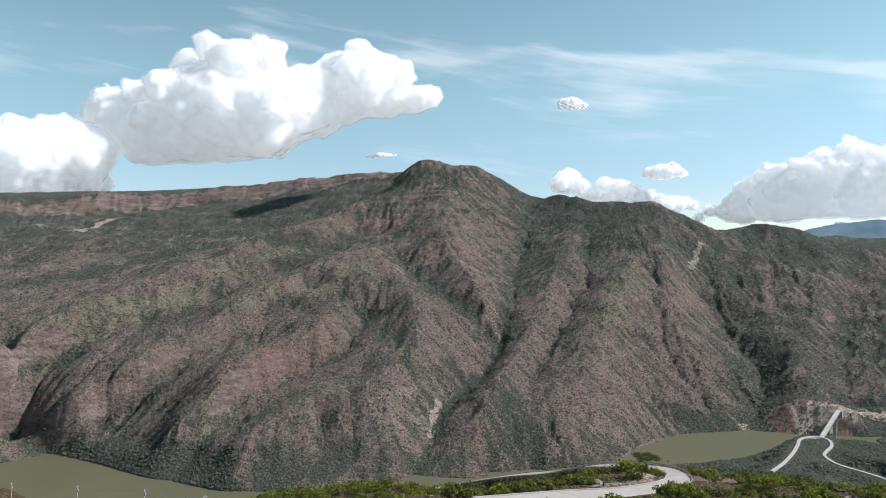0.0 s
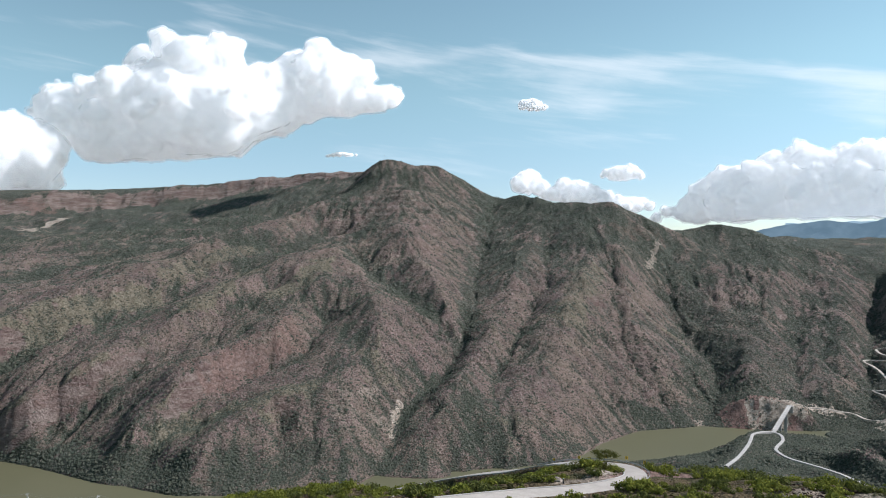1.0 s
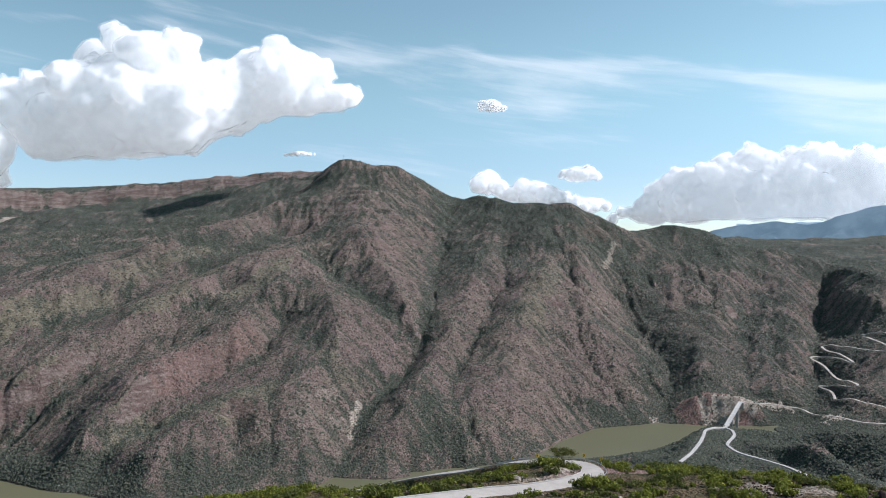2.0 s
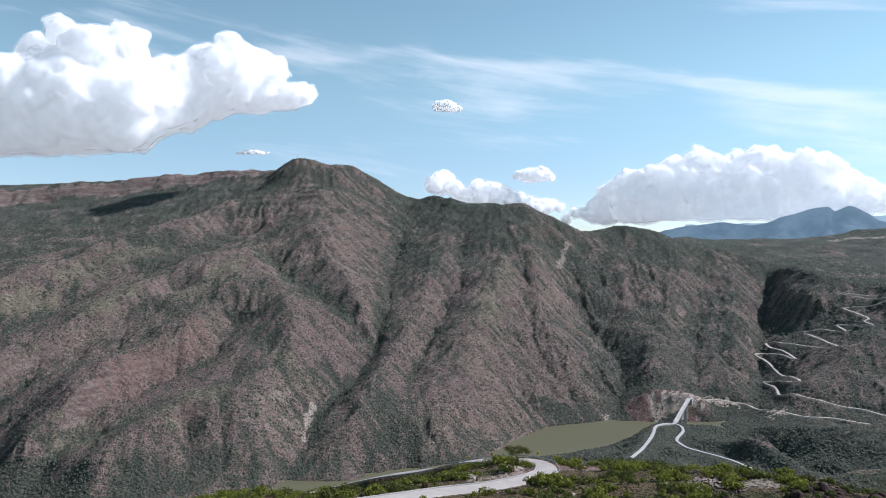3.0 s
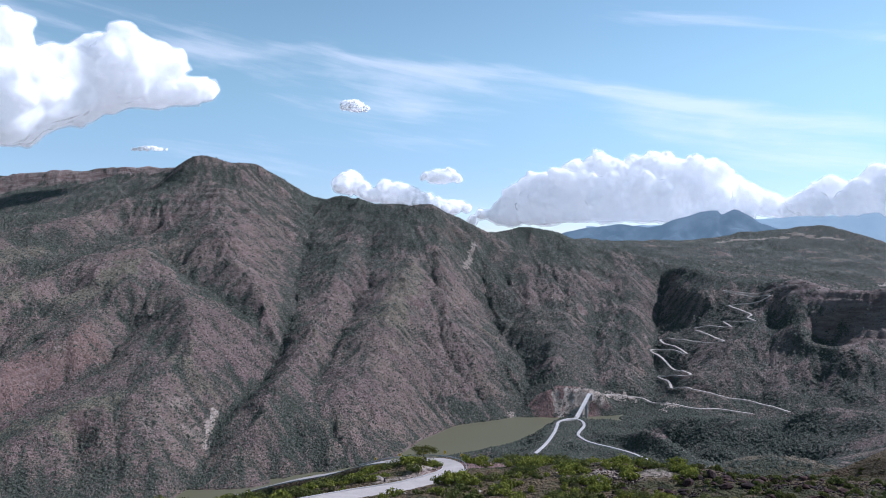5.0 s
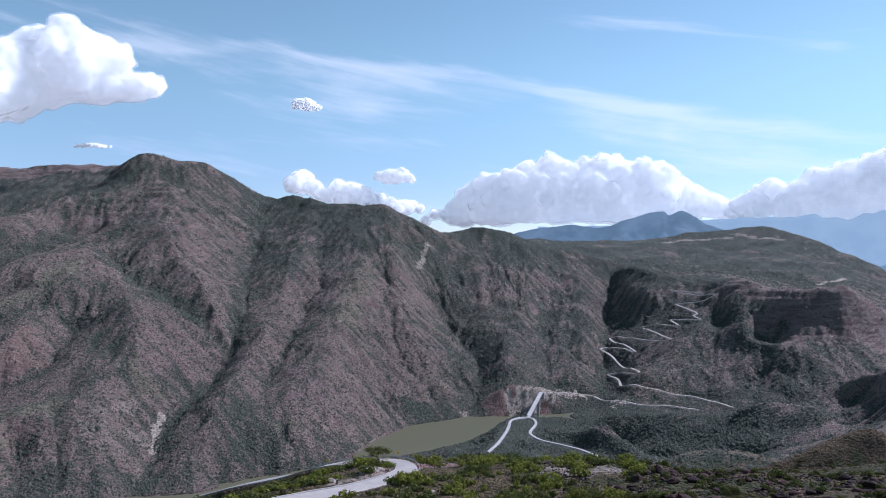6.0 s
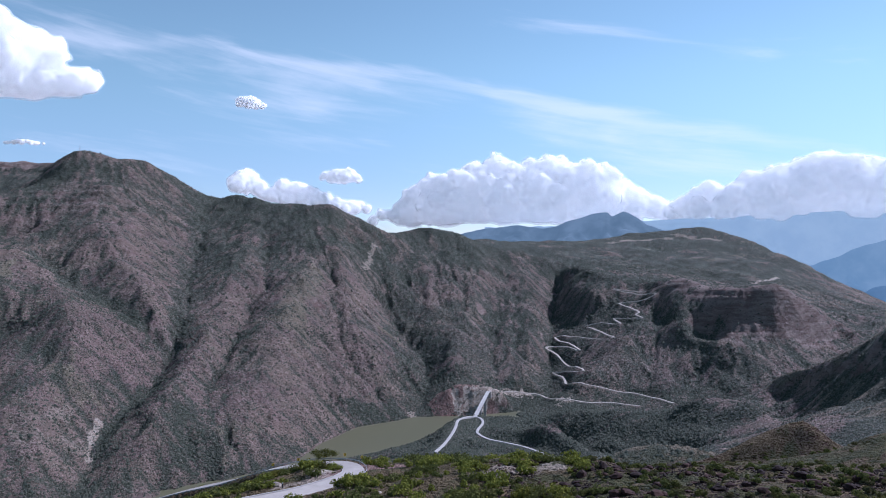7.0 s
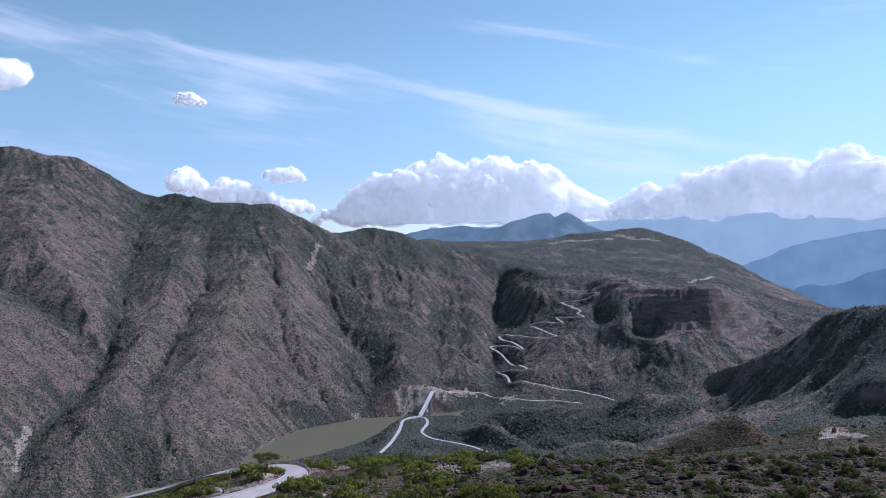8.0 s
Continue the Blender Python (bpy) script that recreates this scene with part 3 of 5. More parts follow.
def draped(points):
    """A road over the land: the height of the ground, evened out along the way."""
    p = curve_through([(x, y, 0.0) for x, y in points], 5.0)
    i = np.interp(np.arctan2(-p[:, 0], p[:, 1]), COLUMNS, np.arange(len(COLUMNS)))
    j = np.interp(np.log(np.hypot(p[:, 0], p[:, 1])), np.log(ROWS), np.arange(len(ROWS)))
    z = sampled(Z, i, j)
    for _ in range(6):
        q = np.pad(z, 1, mode="edge")
        z = (q[2:] + q[:-2] + q[1:-1] * 2) / 4
    p[:, 2] = z
    return p


ZIGZAG_LOW, ZIGZAG_HIGH, CANYON_ROAD = draped(ZIGZAG_LOW), draped(ZIGZAG_HIGH), draped(CANYON_ROAD)
for path in (ZIGZAG_LOW, ZIGZAG_HIGH, CANYON_ROAD):
    bench(path, 4.0, 11.0)


def ground_at(x, y):
    """The height of the land at places x, y."""
    x, y = np.asarray(x, float), np.asarray(y, float)
    i = np.interp(np.arctan2(-x, y), COLUMNS, np.arange(len(COLUMNS)))
    j = np.interp(np.log(np.hypot(x, y) + 1e-6), np.log(ROWS), np.arange(len(ROWS)))
    return sampled(Z, i, j)


def value_at(field, x, y):
    x, y = np.asarray(x, float), np.asarray(y, float)
    i = np.interp(np.arctan2(-x, y), COLUMNS, np.arange(len(COLUMNS)))
    j = np.interp(np.log(np.hypot(x, y) + 1e-6), np.log(ROWS), np.arange(len(ROWS)))
    return sampled(field, i, j)


def mesh_of(name, verts, faces, smooth_faces=False):
    """A mesh from an array of places and an array of faces with one count of corners."""
    me = bpy.data.meshes.new(name)
    verts, faces = np.asarray(verts, np.float32), np.asarray(faces, np.int32)
    me.vertices.add(len(verts))
    me.vertices.foreach_set("co", verts.ravel())
    me.loops.add(faces.size)
    me.loops.foreach_set("vertex_index", faces.ravel())
    me.polygons.add(len(faces))
    me.polygons.foreach_set("loop_start", np.arange(len(faces), dtype=np.int32) * faces.shape[1])
    me.polygons.foreach_set("loop_total", np.full(len(faces), faces.shape[1], np.int32))
    me.polygons.foreach_set("use_smooth", np.full(len(faces), smooth_faces, bool))
    me.update(calc_edges=True)
    return me


def sheet_faces(nu, nv):
    k = np.arange(nu * nv).reshape(nu, nv)
    return np.stack([k[:-1, :-1], k[1:, :-1], k[1:, 1:], k[:-1, 1:]], -1).reshape(-1, 4)


def field(me, name, values):
    me.attributes.new(name, "FLOAT", "POINT").data.foreach_set("value", np.asarray(values, np.float32).ravel())


# what grows and lies where: moist hollows are green, crests dry, steep rims bare rock
gx, gy = slope_of(Z)
STEEP = np.hypot(gx, gy)
patchy = fractal(GX, GY, 260, 5, 81, 0.6)
clumps = fractal(GX, GY, 70, 4, 91, 0.6)
wide_z = Z.copy()
for _ in range(14):
    p = np.pad(wide_z, 1, mode="edge")
    wide_z = (p[2:, 1:-1] + p[:-2, 1:-1] + p[1:-1, 2:] + p[1:-1, :-2]) / 4
crest = np.clip((Z - wide_z) / (0.004 * RADIUS), -1.5, 1.5)
high = smooth(Z, -90, 200)
low = 1 - smooth(Z, WATER_LEVEL + 5, WATER_LEVEL + 60)
FAR_BANK = smooth(RADIUS, 1150, 1350)
NEAR_BANK = (1 - smooth(RADIUS, 1080, 1260)) * smooth(RADIUS, 205, 235) * (1 - smooth(AZ, radians(-24), radians(-20)))
NEAR_HILL = 1 - smooth(RADIUS, 480, 620)
WEST_BASIN = smooth(AZ, radians(3), radians(8)) * smooth(RADIUS, 1950, 2200)
EAST = 1 - smooth(AZ, radians(-33), radians(-16))
TABLE = (1 - smooth(AZ, radians(-34), radians(-30))) * smooth(RADIUS, 1750, 1950) * smooth(Z, -140, -90)
HEIGHTS = (1 - smooth(AZ, radians(-9), radians(-4))) * smooth(Z, -110, 0) * smooth(RADIUS, 1500, 1700)
GREAT = (1 - smooth(AZ, radians(-48), radians(-44))) * smooth(RADIUS, 740, 820) * (1 - smooth(RADIUS, 1150, 1250))
turf = fractal(GX, GY, 11, 3, 95, 0.6)
# extra green on the near bank past 560 m: scrub, and painted-in shade
GREEN = smooth(hollow * 0.8 + patchy * 0.35 + clumps * 0.40 + high * 0.50 - crest * 0.35 + low * 0.35 + NEAR_BANK * (0.40 + 0.55 * smooth(RADIUS, 560, 680) + 0.6 * clumps + 0.5 * patchy) + EAST * 0.34 + WEST_BASIN * 0.30 + TABLE * 0.25 + HEIGHTS * (1 - TABLE) * 0.45 - GREAT * 0.65
               + NEAR_HILL * turf * 0.9 - 0.10, -0.45, 0.85)
# extra dry tone on the nearer hills: grass, and painted-in sunlight
DRY = smooth(crest * 0.7 + patchy * 0.5 - clumps * 0.3 - high * 0.25 - EAST * 0.35 + TABLE * 0.3 + GREAT * 0.45 + NEAR_HILL * 1.3 + NEAR_BANK * (1 - smooth(RADIUS, 560, 680)) * 0.5, 0.05, 1.0)
ROCK = smooth(STEEP + 0.35 * clumps, 1.1, 1.7) * (1 - NEAR_HILL)
PALE, PINK = np.zeros_like(Z), np.zeros_like(Z)


stain(ROCK, [(-74, 2106), (10, 2023), (73, 1986), (-131, 1945), (-160, 1923)], 45, 0.55, 0.8)
stain(ROCK, [(-1545, 2456), (-1343, 2521), (-1035, 2664), (-787, 2694), (-487, 2707), (-222, 2655)], 50, 0.8, 0.8)
stain(ROCK, [(1311, 1338), (1295, 1209), (1301, 1146), (1370, 1106), (1471, 1090)], 40, 0.8, 0.8)
stain(ROCK, [(1257, 1191), (1270, 1118), (1355, 1079), (1455, 1063)], 45, 0.8, 0.8)
stain(ROCK, [(1156, 1216), (1041, 1130)], 30, 0.6, 0.8)
stain(ROCK, [(1053, 1315), (986, 1193)], 30, 0.5, 0.8)
stain(ROCK, [(606, 1249), (634, 1243), (664, 1229), (693, 1224)], 26, 1.0, 0.5)
stain(PINK, [(599, 1247), (617, 1235), (641, 1233), (668, 1225)], 30, 1.2, 0.5)
stain(PINK, [(609, 1256), (606, 1226), (635, 1246)], 26, 1.6, 0.5)
stain(PALE, [(629, 1252), (622, 1222)], 8, 1.3, 0.6)
stain(PALE, [(651, 1244), (642, 1217)], 9, 1.4, 0.6)
stain(PALE, [(672, 1236), (666, 1216)], 13, 1.5, 0.6)
stain(PALE, [(678, 1231), (693, 1228), (708, 1226)], 14, 1.0, 0.5)
stain(DRY, [(53, 214), (60, 211), (67, 218)], 9, 1.0, 0.5)
stain(PALE, [(57, 210), (63, 215), (68, 223)], 3.5, 0.7, 0.5)
stain(PINK, [(67, 218), (63, 210)], 3, 0.9, 0.5)
stain(PALE, [(46, 201), (53, 203), (60, 205)], 6, 0.55, 0.8)
stain(PINK, [(59, 208), (62, 207)], 4, 1.0, 0.6)
stain(PINK, [(78, 218), (82, 217)], 7, 0.9, 0.6)
stain(PALE, [(95, 171), (103, 171), (107, 166)], 9, 0.6, 0.8)
stain(PALE, [(703, 1230), (752, 1256), (785, 1242)], 14, 1.0, 0.6)
stain(PALE, [(829, 1173), (818, 1147)], 16, 0.9, 0.8)
stain(PALE, [(683, 1867), (651, 1812), (614, 1748)], 9, 0.6, 0.8)
stain(PINK, [(576, 1859), (649, 1898), (677, 1891)], 30, 0.5, 0.8)
stain(PINK, [(533, 1744), (527, 1679)], 24, 0.4, 0.8)
stain(PALE, [(-1398, 2250), (-1278, 2230)], 26, 0.55, 0.8)
stain(PALE, [(-1140, 2205), (-1137, 2346), (-1098, 2404)], 24, 0.7, 0.8)
stain(PINK, [(-1421, 2552), (-1314, 2542), (-1226, 2528)], 22, 0.58, 0.8)
stain(PINK, [(-176, 1705), (-189, 1637)], 28, 0.5, 0.8)
stain(PINK, [(-206, 1325), (-219, 1277), (-286, 1212), (-324, 1173)], 36, 0.61, 0.8)
stain(PINK, [(-179, 1280), (-144, 1247)], 40, 0.36, 0.8)
stain(PINK, [(-119, 1760), (-33, 1728), (64, 1725)], 40, 0.43, 0.8)
stain(PINK, [(-512, 2099), (-477, 1680), (-579, 1491)], 40, 0.36, 0.8)
stain(PINK, [(-687, 1183), (-652, 1154)], 30, 0.5, 0.8)
stain(PINK, [(-583, 1146), (-522, 1174)], 30, 0.43, 0.8)
stain(PALE, [(-92, 1102), (-72, 1071), (-54, 1041), (-104, 1083), (-78, 1041)], 18, 0.45, 1.2)
stain(PALE, [(-50, 1143), (-35, 1111)], 22, 0.5, 1.1)
stain(PINK, [(-194, 1078), (-166, 1064), (-124, 1071)], 26, 0.43, 0.8)
stain(PALE, [(-8, 1156), (-17, 1112), (-19, 1086)], 7, 0.9, 0.5)
stain(PALE, [(535, 1249), (539, 1241)], 10, 0.8, 0.5)
stain(DRY, [(-182, 1578), (-222, 1504), (-264, 1467)], 30, 1.0, 0.8)
stain(DRY, [(-531, 1458), (-596, 1390), (-667, 1312), (-725, 1247)], 40, 1.0, 0.8)
stain(DRY, [(-166, 1125), (-213, 1086), (-268, 1097), (-308, 1084), (-345, 1064)], 34, 1.2, 0.8)
stain(DRY, [(-365, 1721), (-438, 1635), (-500, 1544)], 40, 0.8, 0.8)
stain(DRY, [(-339, 1600), (-368, 1461), (-404, 1383)], 30, 0.9, 0.8)
stain(DRY, [(437, 1622), (383, 1511), (334, 1404)], 40, 0.7, 0.8)
stain(GREEN, [(254, 2029), (210, 1859), (153, 1579), (116, 1425), (105, 1368)], 34, 0.75, 1.2)
stain(GREEN, [(77, 1256), (15, 1163), (-12, 1092)], 16, 1.0, 0.8)
stain(GREEN, [(-128, 1696), (-30, 1534), (52, 1418)], 30, 0.9, 0.8)
stain(GREEN, [(-936, 1611), (-820, 1750), (-699, 1918), (-403, 1767)], 60, 0.9, 0.8)
stain(GREEN, [(364, 2099), (426, 1922), (470, 1796)], 60, 0.8, 0.8)
stain(GREEN, [(-240, 1823), (-303, 1685), (-370, 1622)], 40, 0.8, 0.8)
stain(GREEN, [(719, 1770), (665, 1607), (640, 1410), (580, 1289)], 50, 0.7, 1.2)
stain(GREEN, [(771, 1559), (732, 1390), (676, 1304)], 60, 0.65, 1.2)
stain(GREEN, [(-645, 1110), (-560, 1084), (-430, 1003), (-356, 976), (-290, 942)], 30, 1.0, 0.8)
stain(GREEN, [(415, 1242), (463, 1238)], 22, 1.0, 0.8)
stain(GREEN, [(-132, 1001), (-174, 967), (-232, 951)], 30, 0.7, 0.8)
stain(GREEN, [(1122, 1425), (984, 1379), (875, 1269)], 60, 0.7, 0.8)
stain(GREEN, [(1008, 1200), (1045, 1067), (1123, 989)], 60, 0.6, 0.8)
stain(DRY, [(830, 520), (778, 448), (766, 406)], 70, 1.2, 0.8)
stain(DRY, [(794, 512), (717, 413)], 50, 0.9, 0.8)
stain(GREEN, [(1268, 1810), (1241, 1669), (1225, 1556)], 60, 0.75, 0.8)
stain(GREEN, [(1290, 1480), (1350, 1380), (1330, 1260)], 40, 1.0, 0.8)
for path in ([(1400, 1700), (1600, 1560), (1780, 1450)], [(1450, 1900), (1700, 1830), (1900, 1640)], [(1600, 2150), (1850, 2050), (2050, 1850)], [(1750, 2350), (2000, 2200), (2200, 1950)]):
    stain(GREEN, path, 34, 1.0, 1.1)
    stain(DRY, [(x * 1.05, y * 1.05) for x, y in path], 40, 0.8, 1.0)
stain(PALE, [(2044, 2434), (2202, 2317)], 26, 0.55, 0.5)
stain(PALE, [(2255, 2336), (2325, 2170)], 26, 0.55, 0.5)
stain(PALE, [(1948, 2435), (1993, 2411)], 26, 0.55, 0.5)
stain(PALE, [(1709, 1461), (1872, 1511)], 9, 0.7, 0.4)
stain(PALE, [(273, 166), (281, 168), (280, 163), (277, 155)], 3.5, 0.75, 0.6)
stain(PINK, [(280, 167), (283, 166)], 4.5, 0.9, 0.6)
stain(PALE, [(751, 433), (725, 400)], 30, 0.4, 0.9)
land_mesh = mesh_of("ground", np.stack([GX, GY, Z], -1).reshape(-1, 3), sheet_faces(*Z.shape)[:, ::-1], True)
for key, values in (("green", GREEN), ("dry", DRY), ("rock", ROCK), ("pale", PALE), ("pink", PINK), ("home", NEAR_HILL)):
    field(land_mesh, key, values)
ground = tagged(new("ground", land_mesh), "dry brown and green canyon slopes with gullies and cliffs", "ground", kind="structure")
ground.data.materials.append(land_material())

# ---------------------------------------------------------------- scrub on the canyon walls: countless low bushes
def scrub(count, r_low, r_high, size, seed, bearing=(-64, 34)):
    rng = np.random.default_rng(seed)
    r = np.sqrt(rng.uniform(r_low ** 2, r_high ** 2, count * 3))
    a = np.radians(rng.uniform(*bearing, count * 3))
    x, y = -r * np.sin(a), r * np.cos(a)
    z, g = ground_at(x, y), value_at(GREEN, x, y)
    bare = value_at(ROCK, x, y)
    keep = (z > WATER_LEVEL + 1) & (rng.random(len(x)) < (0.35 + 0.65 * g) * (1 - 0.8 * bare) * (1 - 0.75 * value_at(GREAT, x, y)))
    for path in (WEST_APPROACH, EAST_APPROACH, ZIGZAG_LOW, ZIGZAG_HIGH, CANYON_ROAD):
        low, high = path[:, :2].min(0) - 8, path[:, :2].max(0) + 8
        at = np.flatnonzero(keep & (x > low[0]) & (x < high[0]) & (y > low[1]) & (y < high[1]))
        gap = np.min(np.hypot(x[at][:, None] - path[None, :, 0], y[at][:, None] - path[None, :, 1]), axis=1) if len(at) else np.zeros(0)
        keep[at[gap < 6.5]] = False
    x, y, z = x[keep][:count], y[keep][:count], z[keep][:count]
    ball = np.array([(1, 0, 0), (0.3, 0.95, 0), (-0.8, 0.55, 0), (-0.8, -0.6, 0), (0.3, -0.95, 0), (0, 0, 1.0)])
    tri = np.array([(k, (k + 1) % 5, 5) for k in range(5)])
    m = len(x)
    s = size * np.exp(np.clip(rng.normal(-0.1, 0.45, m), -0.9, 0.55)) * 0.5
    lump = 1 + rng.normal(0, 0.22, (m, len(ball)))
    stretch = np.stack([rng.uniform(0.9, 1.5, m), rng.uniform(0.9, 1.5, m), rng.uniform(0.8, 1.3, m)], -1)
    verts = ball[None] * lump[:, :, None] * stretch[:, None, :] * s[:, None, None] + np.stack([x, y, z - s * 0.15], -1)[:, None, :]
    faces = tri[None] + (np.arange(m) * len(ball))[:, None, None]
    ob = tagged(new("scrub", mesh_of("scrub", verts.reshape(-1, 3), faces.reshape(-1, 3), True)),
                "dull green thorny scrub dotted over the dry slopes", "scrub", kind="stuff")
    ob.data.materials.append(SCRUB)
    return ob


def scrub_material():
    m, n = material("scrub_leaf")
    place = n.add("ShaderNodeNewGeometry")
    grain = n.noise(place.outputs["Position"], 0.9, 3, 0.7)
    tone = n.mix(place.outputs["Random Per Island"], (0.052, 0.062, 0.046), (0.120, 0.116, 0.084))
    colour = n.mix(n.ramp(grain, 0.35, 0.7), tone, (0.022, 0.030, 0.018))
    surface(n, colour, 0.9, Specular_IOR_Level=0.1)
    return m


SCRUB = scrub_material()
scrub(64000, 900, 1500, 2.5, 31)
scrub(48000, 1400, 2350, 3.6, 32)
scrub(22000, 480, 1150, 2.4, 33)

# ---------------------------------------------------------------- reservoir
ring = np.radians(np.arange(0, 360, 3.0))
rings = [np.stack([-r * np.sin(ring), r * np.cos(ring), 0 * ring + WATER_LEVEL], -1) for r in (300, 900, 1250, 1700, 2600)]
k = np.arange(5 * 120).reshape(5, 120)
k2 = np.roll(k, -1, 1)
faces = np.stack([k[:-1], k2[:-1], k2[1:], k[1:]], -1).reshape(-1, 4)
water = tagged(new("water", mesh_of("water", np.concatenate(rings), faces[:, ::-1])), "calm olive-brown silty reservoir in the canyon", "water", kind="structure")
water.data.materials.append(water_material())


# ---------------------------------------------------------------- clouds
def perlin3(x, y, z, seed):
    i, j, k = np.floor(x), np.floor(y), np.floor(z)
    u, v, w = x - i, y - j, z - k
    fade = [t * t * (3 - 2 * t) for t in (u, v, w)]
    total = 0.0
    for a in (0, 1):
        for b in (0, 1):
            for c in (0, 1):
                r1, r2 = hashed(i + a + 57 * (k + c), j + b - 131 * (k + c), seed)
                g = (r1 * 2 - 1) * (u - a) + (r2 * 2 - 1) * (v - b) + ((r1 * 7 + r2 * 3) % 1 * 2 - 1) * (w - c)
                total = total + g * (fade[0] if a else 1 - fade[0]) * (fade[1] if b else 1 - fade[1]) * (fade[2] if c else 1 - fade[2])
    return total


def nets(f, origin, cell):
    """The surface f = 0 of a field on a grid, as places and four-cornered faces."""
    inside = f < 0
    corner = sum(inside[a:f.shape[0] - 1 + a, b:f.shape[1] - 1 + b, c:f.shape[2] - 1 + c].astype(np.int8)
                 for a in (0, 1) for b in (0, 1) for c in (0, 1))
    cut = (corner > 0) & (corner < 8)
    index = np.full(cut.shape, -1, np.int64)
    index[cut] = np.arange(cut.sum())
    at = np.argwhere(cut)
    total, number = np.zeros((len(at), 3)), np.zeros(len(at))
    cubes = [(a, b, c) for a in (0, 1) for b in (0, 1) for c in (0, 1)]
    for p in cubes:
        for axis in range(3):
            if p[axis]:
                continue
            q = tuple(1 if k == axis else p[k] for k in range(3))
            fa = f[at[:, 0] + p[0], at[:, 1] + p[1], at[:, 2] + p[2]]
            fb = f[at[:, 0] + q[0], at[:, 1] + q[1], at[:, 2] + q[2]]
            crossing = (fa < 0) != (fb < 0)
            t = np.where(crossing, fa / np.where(fa == fb, 1, fa - fb), 0)
            place = np.array(p, float)[None, :] + 0 * total
            place[:, axis] += t
            total += place * crossing[:, None]
            number += crossing
    verts = (at + total / number[:, None]) * cell + origin
    faces = []
    for axis in range(3):
        lo, hi = [slice(1, -1)] * 3, [slice(1, -1)] * 3
        lo[axis], hi[axis] = slice(0, -1), slice(1, None)
        a, b = inside[tuple(lo)], inside[tuple(hi)]
        edge = np.argwhere(a != b)
        start = a[a != b]
        e = edge + [0 if k == axis else 1 for k in range(3)]
        o1, o2 = [k for k in range(3) if k != axis]
        ring = []
        for d1, d2 in ((-1, -1), (0, -1), (0, 0), (-1, 0)):
            g = e.copy()
            g[:, o1] += d1
            g[:, o2] += d2
            ring.append(index[g[:, 0], g[:, 1], g[:, 2]])
        quad = np.stack(ring, 1)
        flip = start if axis != 1 else ~start
        faces.append(np.where(flip[:, None], quad, quad[:, ::-1]))
    return verts, np.concatenate(faces)


def cloud_material(name, reach):
    """White vapour: light wanders far inside it. With no reach: the thin, torn rim."""
    m, n = material(name)
    place = n.add("ShaderNodeNewGeometry")
    # normals lean sunward: brightens turned-away sides, in place of light scattered inside
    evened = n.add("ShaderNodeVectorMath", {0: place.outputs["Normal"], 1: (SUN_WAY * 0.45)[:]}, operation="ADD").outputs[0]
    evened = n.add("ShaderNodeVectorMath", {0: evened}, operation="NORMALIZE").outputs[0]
    clear = n.add("ShaderNodeBsdfTranslucent", {"Color": (0.99, 0.99, 0.99, 1)})
    # added emission: the cloud itself glows, to lift its shaded sides
    glow = n.add("ShaderNodeEmission", {"Color": (1.0, 0.98, 0.86, 1), "Strength": 0.026 if reach else 0.16})
    if reach:
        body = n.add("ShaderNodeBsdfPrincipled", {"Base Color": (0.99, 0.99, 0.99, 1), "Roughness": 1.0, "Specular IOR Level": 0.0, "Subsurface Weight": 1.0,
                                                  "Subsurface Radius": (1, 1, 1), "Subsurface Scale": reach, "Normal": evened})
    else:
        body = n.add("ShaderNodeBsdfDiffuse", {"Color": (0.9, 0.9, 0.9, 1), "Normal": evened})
    both = n.add("ShaderNodeMixShader", {0: 0.45, 1: body.outputs[0], 2: clear.outputs[0]})
    both = n.add("ShaderNodeAddShader", {0: both.outputs[0], 1: glow.outputs[0]})
    if not reach:
        torn = n.ramp(n.noise(place.outputs["Position"], 0.016, 4, 0.55, 0.3), 0.10, 0.75)
        open_air = n.add("ShaderNodeBsdfTransparent")
        both = n.add("ShaderNodeMixShader", {0: n.math("ADD", n.math("MULTIPLY", torn, 0.14), 0.12), 1: open_air.outputs[0], 2: both.outputs[0]})
    n.tree.links.new(both.outputs[0], n.add("ShaderNodeOutputMaterial").inputs[0])
    return m


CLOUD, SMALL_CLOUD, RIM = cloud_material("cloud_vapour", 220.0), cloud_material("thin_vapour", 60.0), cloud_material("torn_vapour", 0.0)


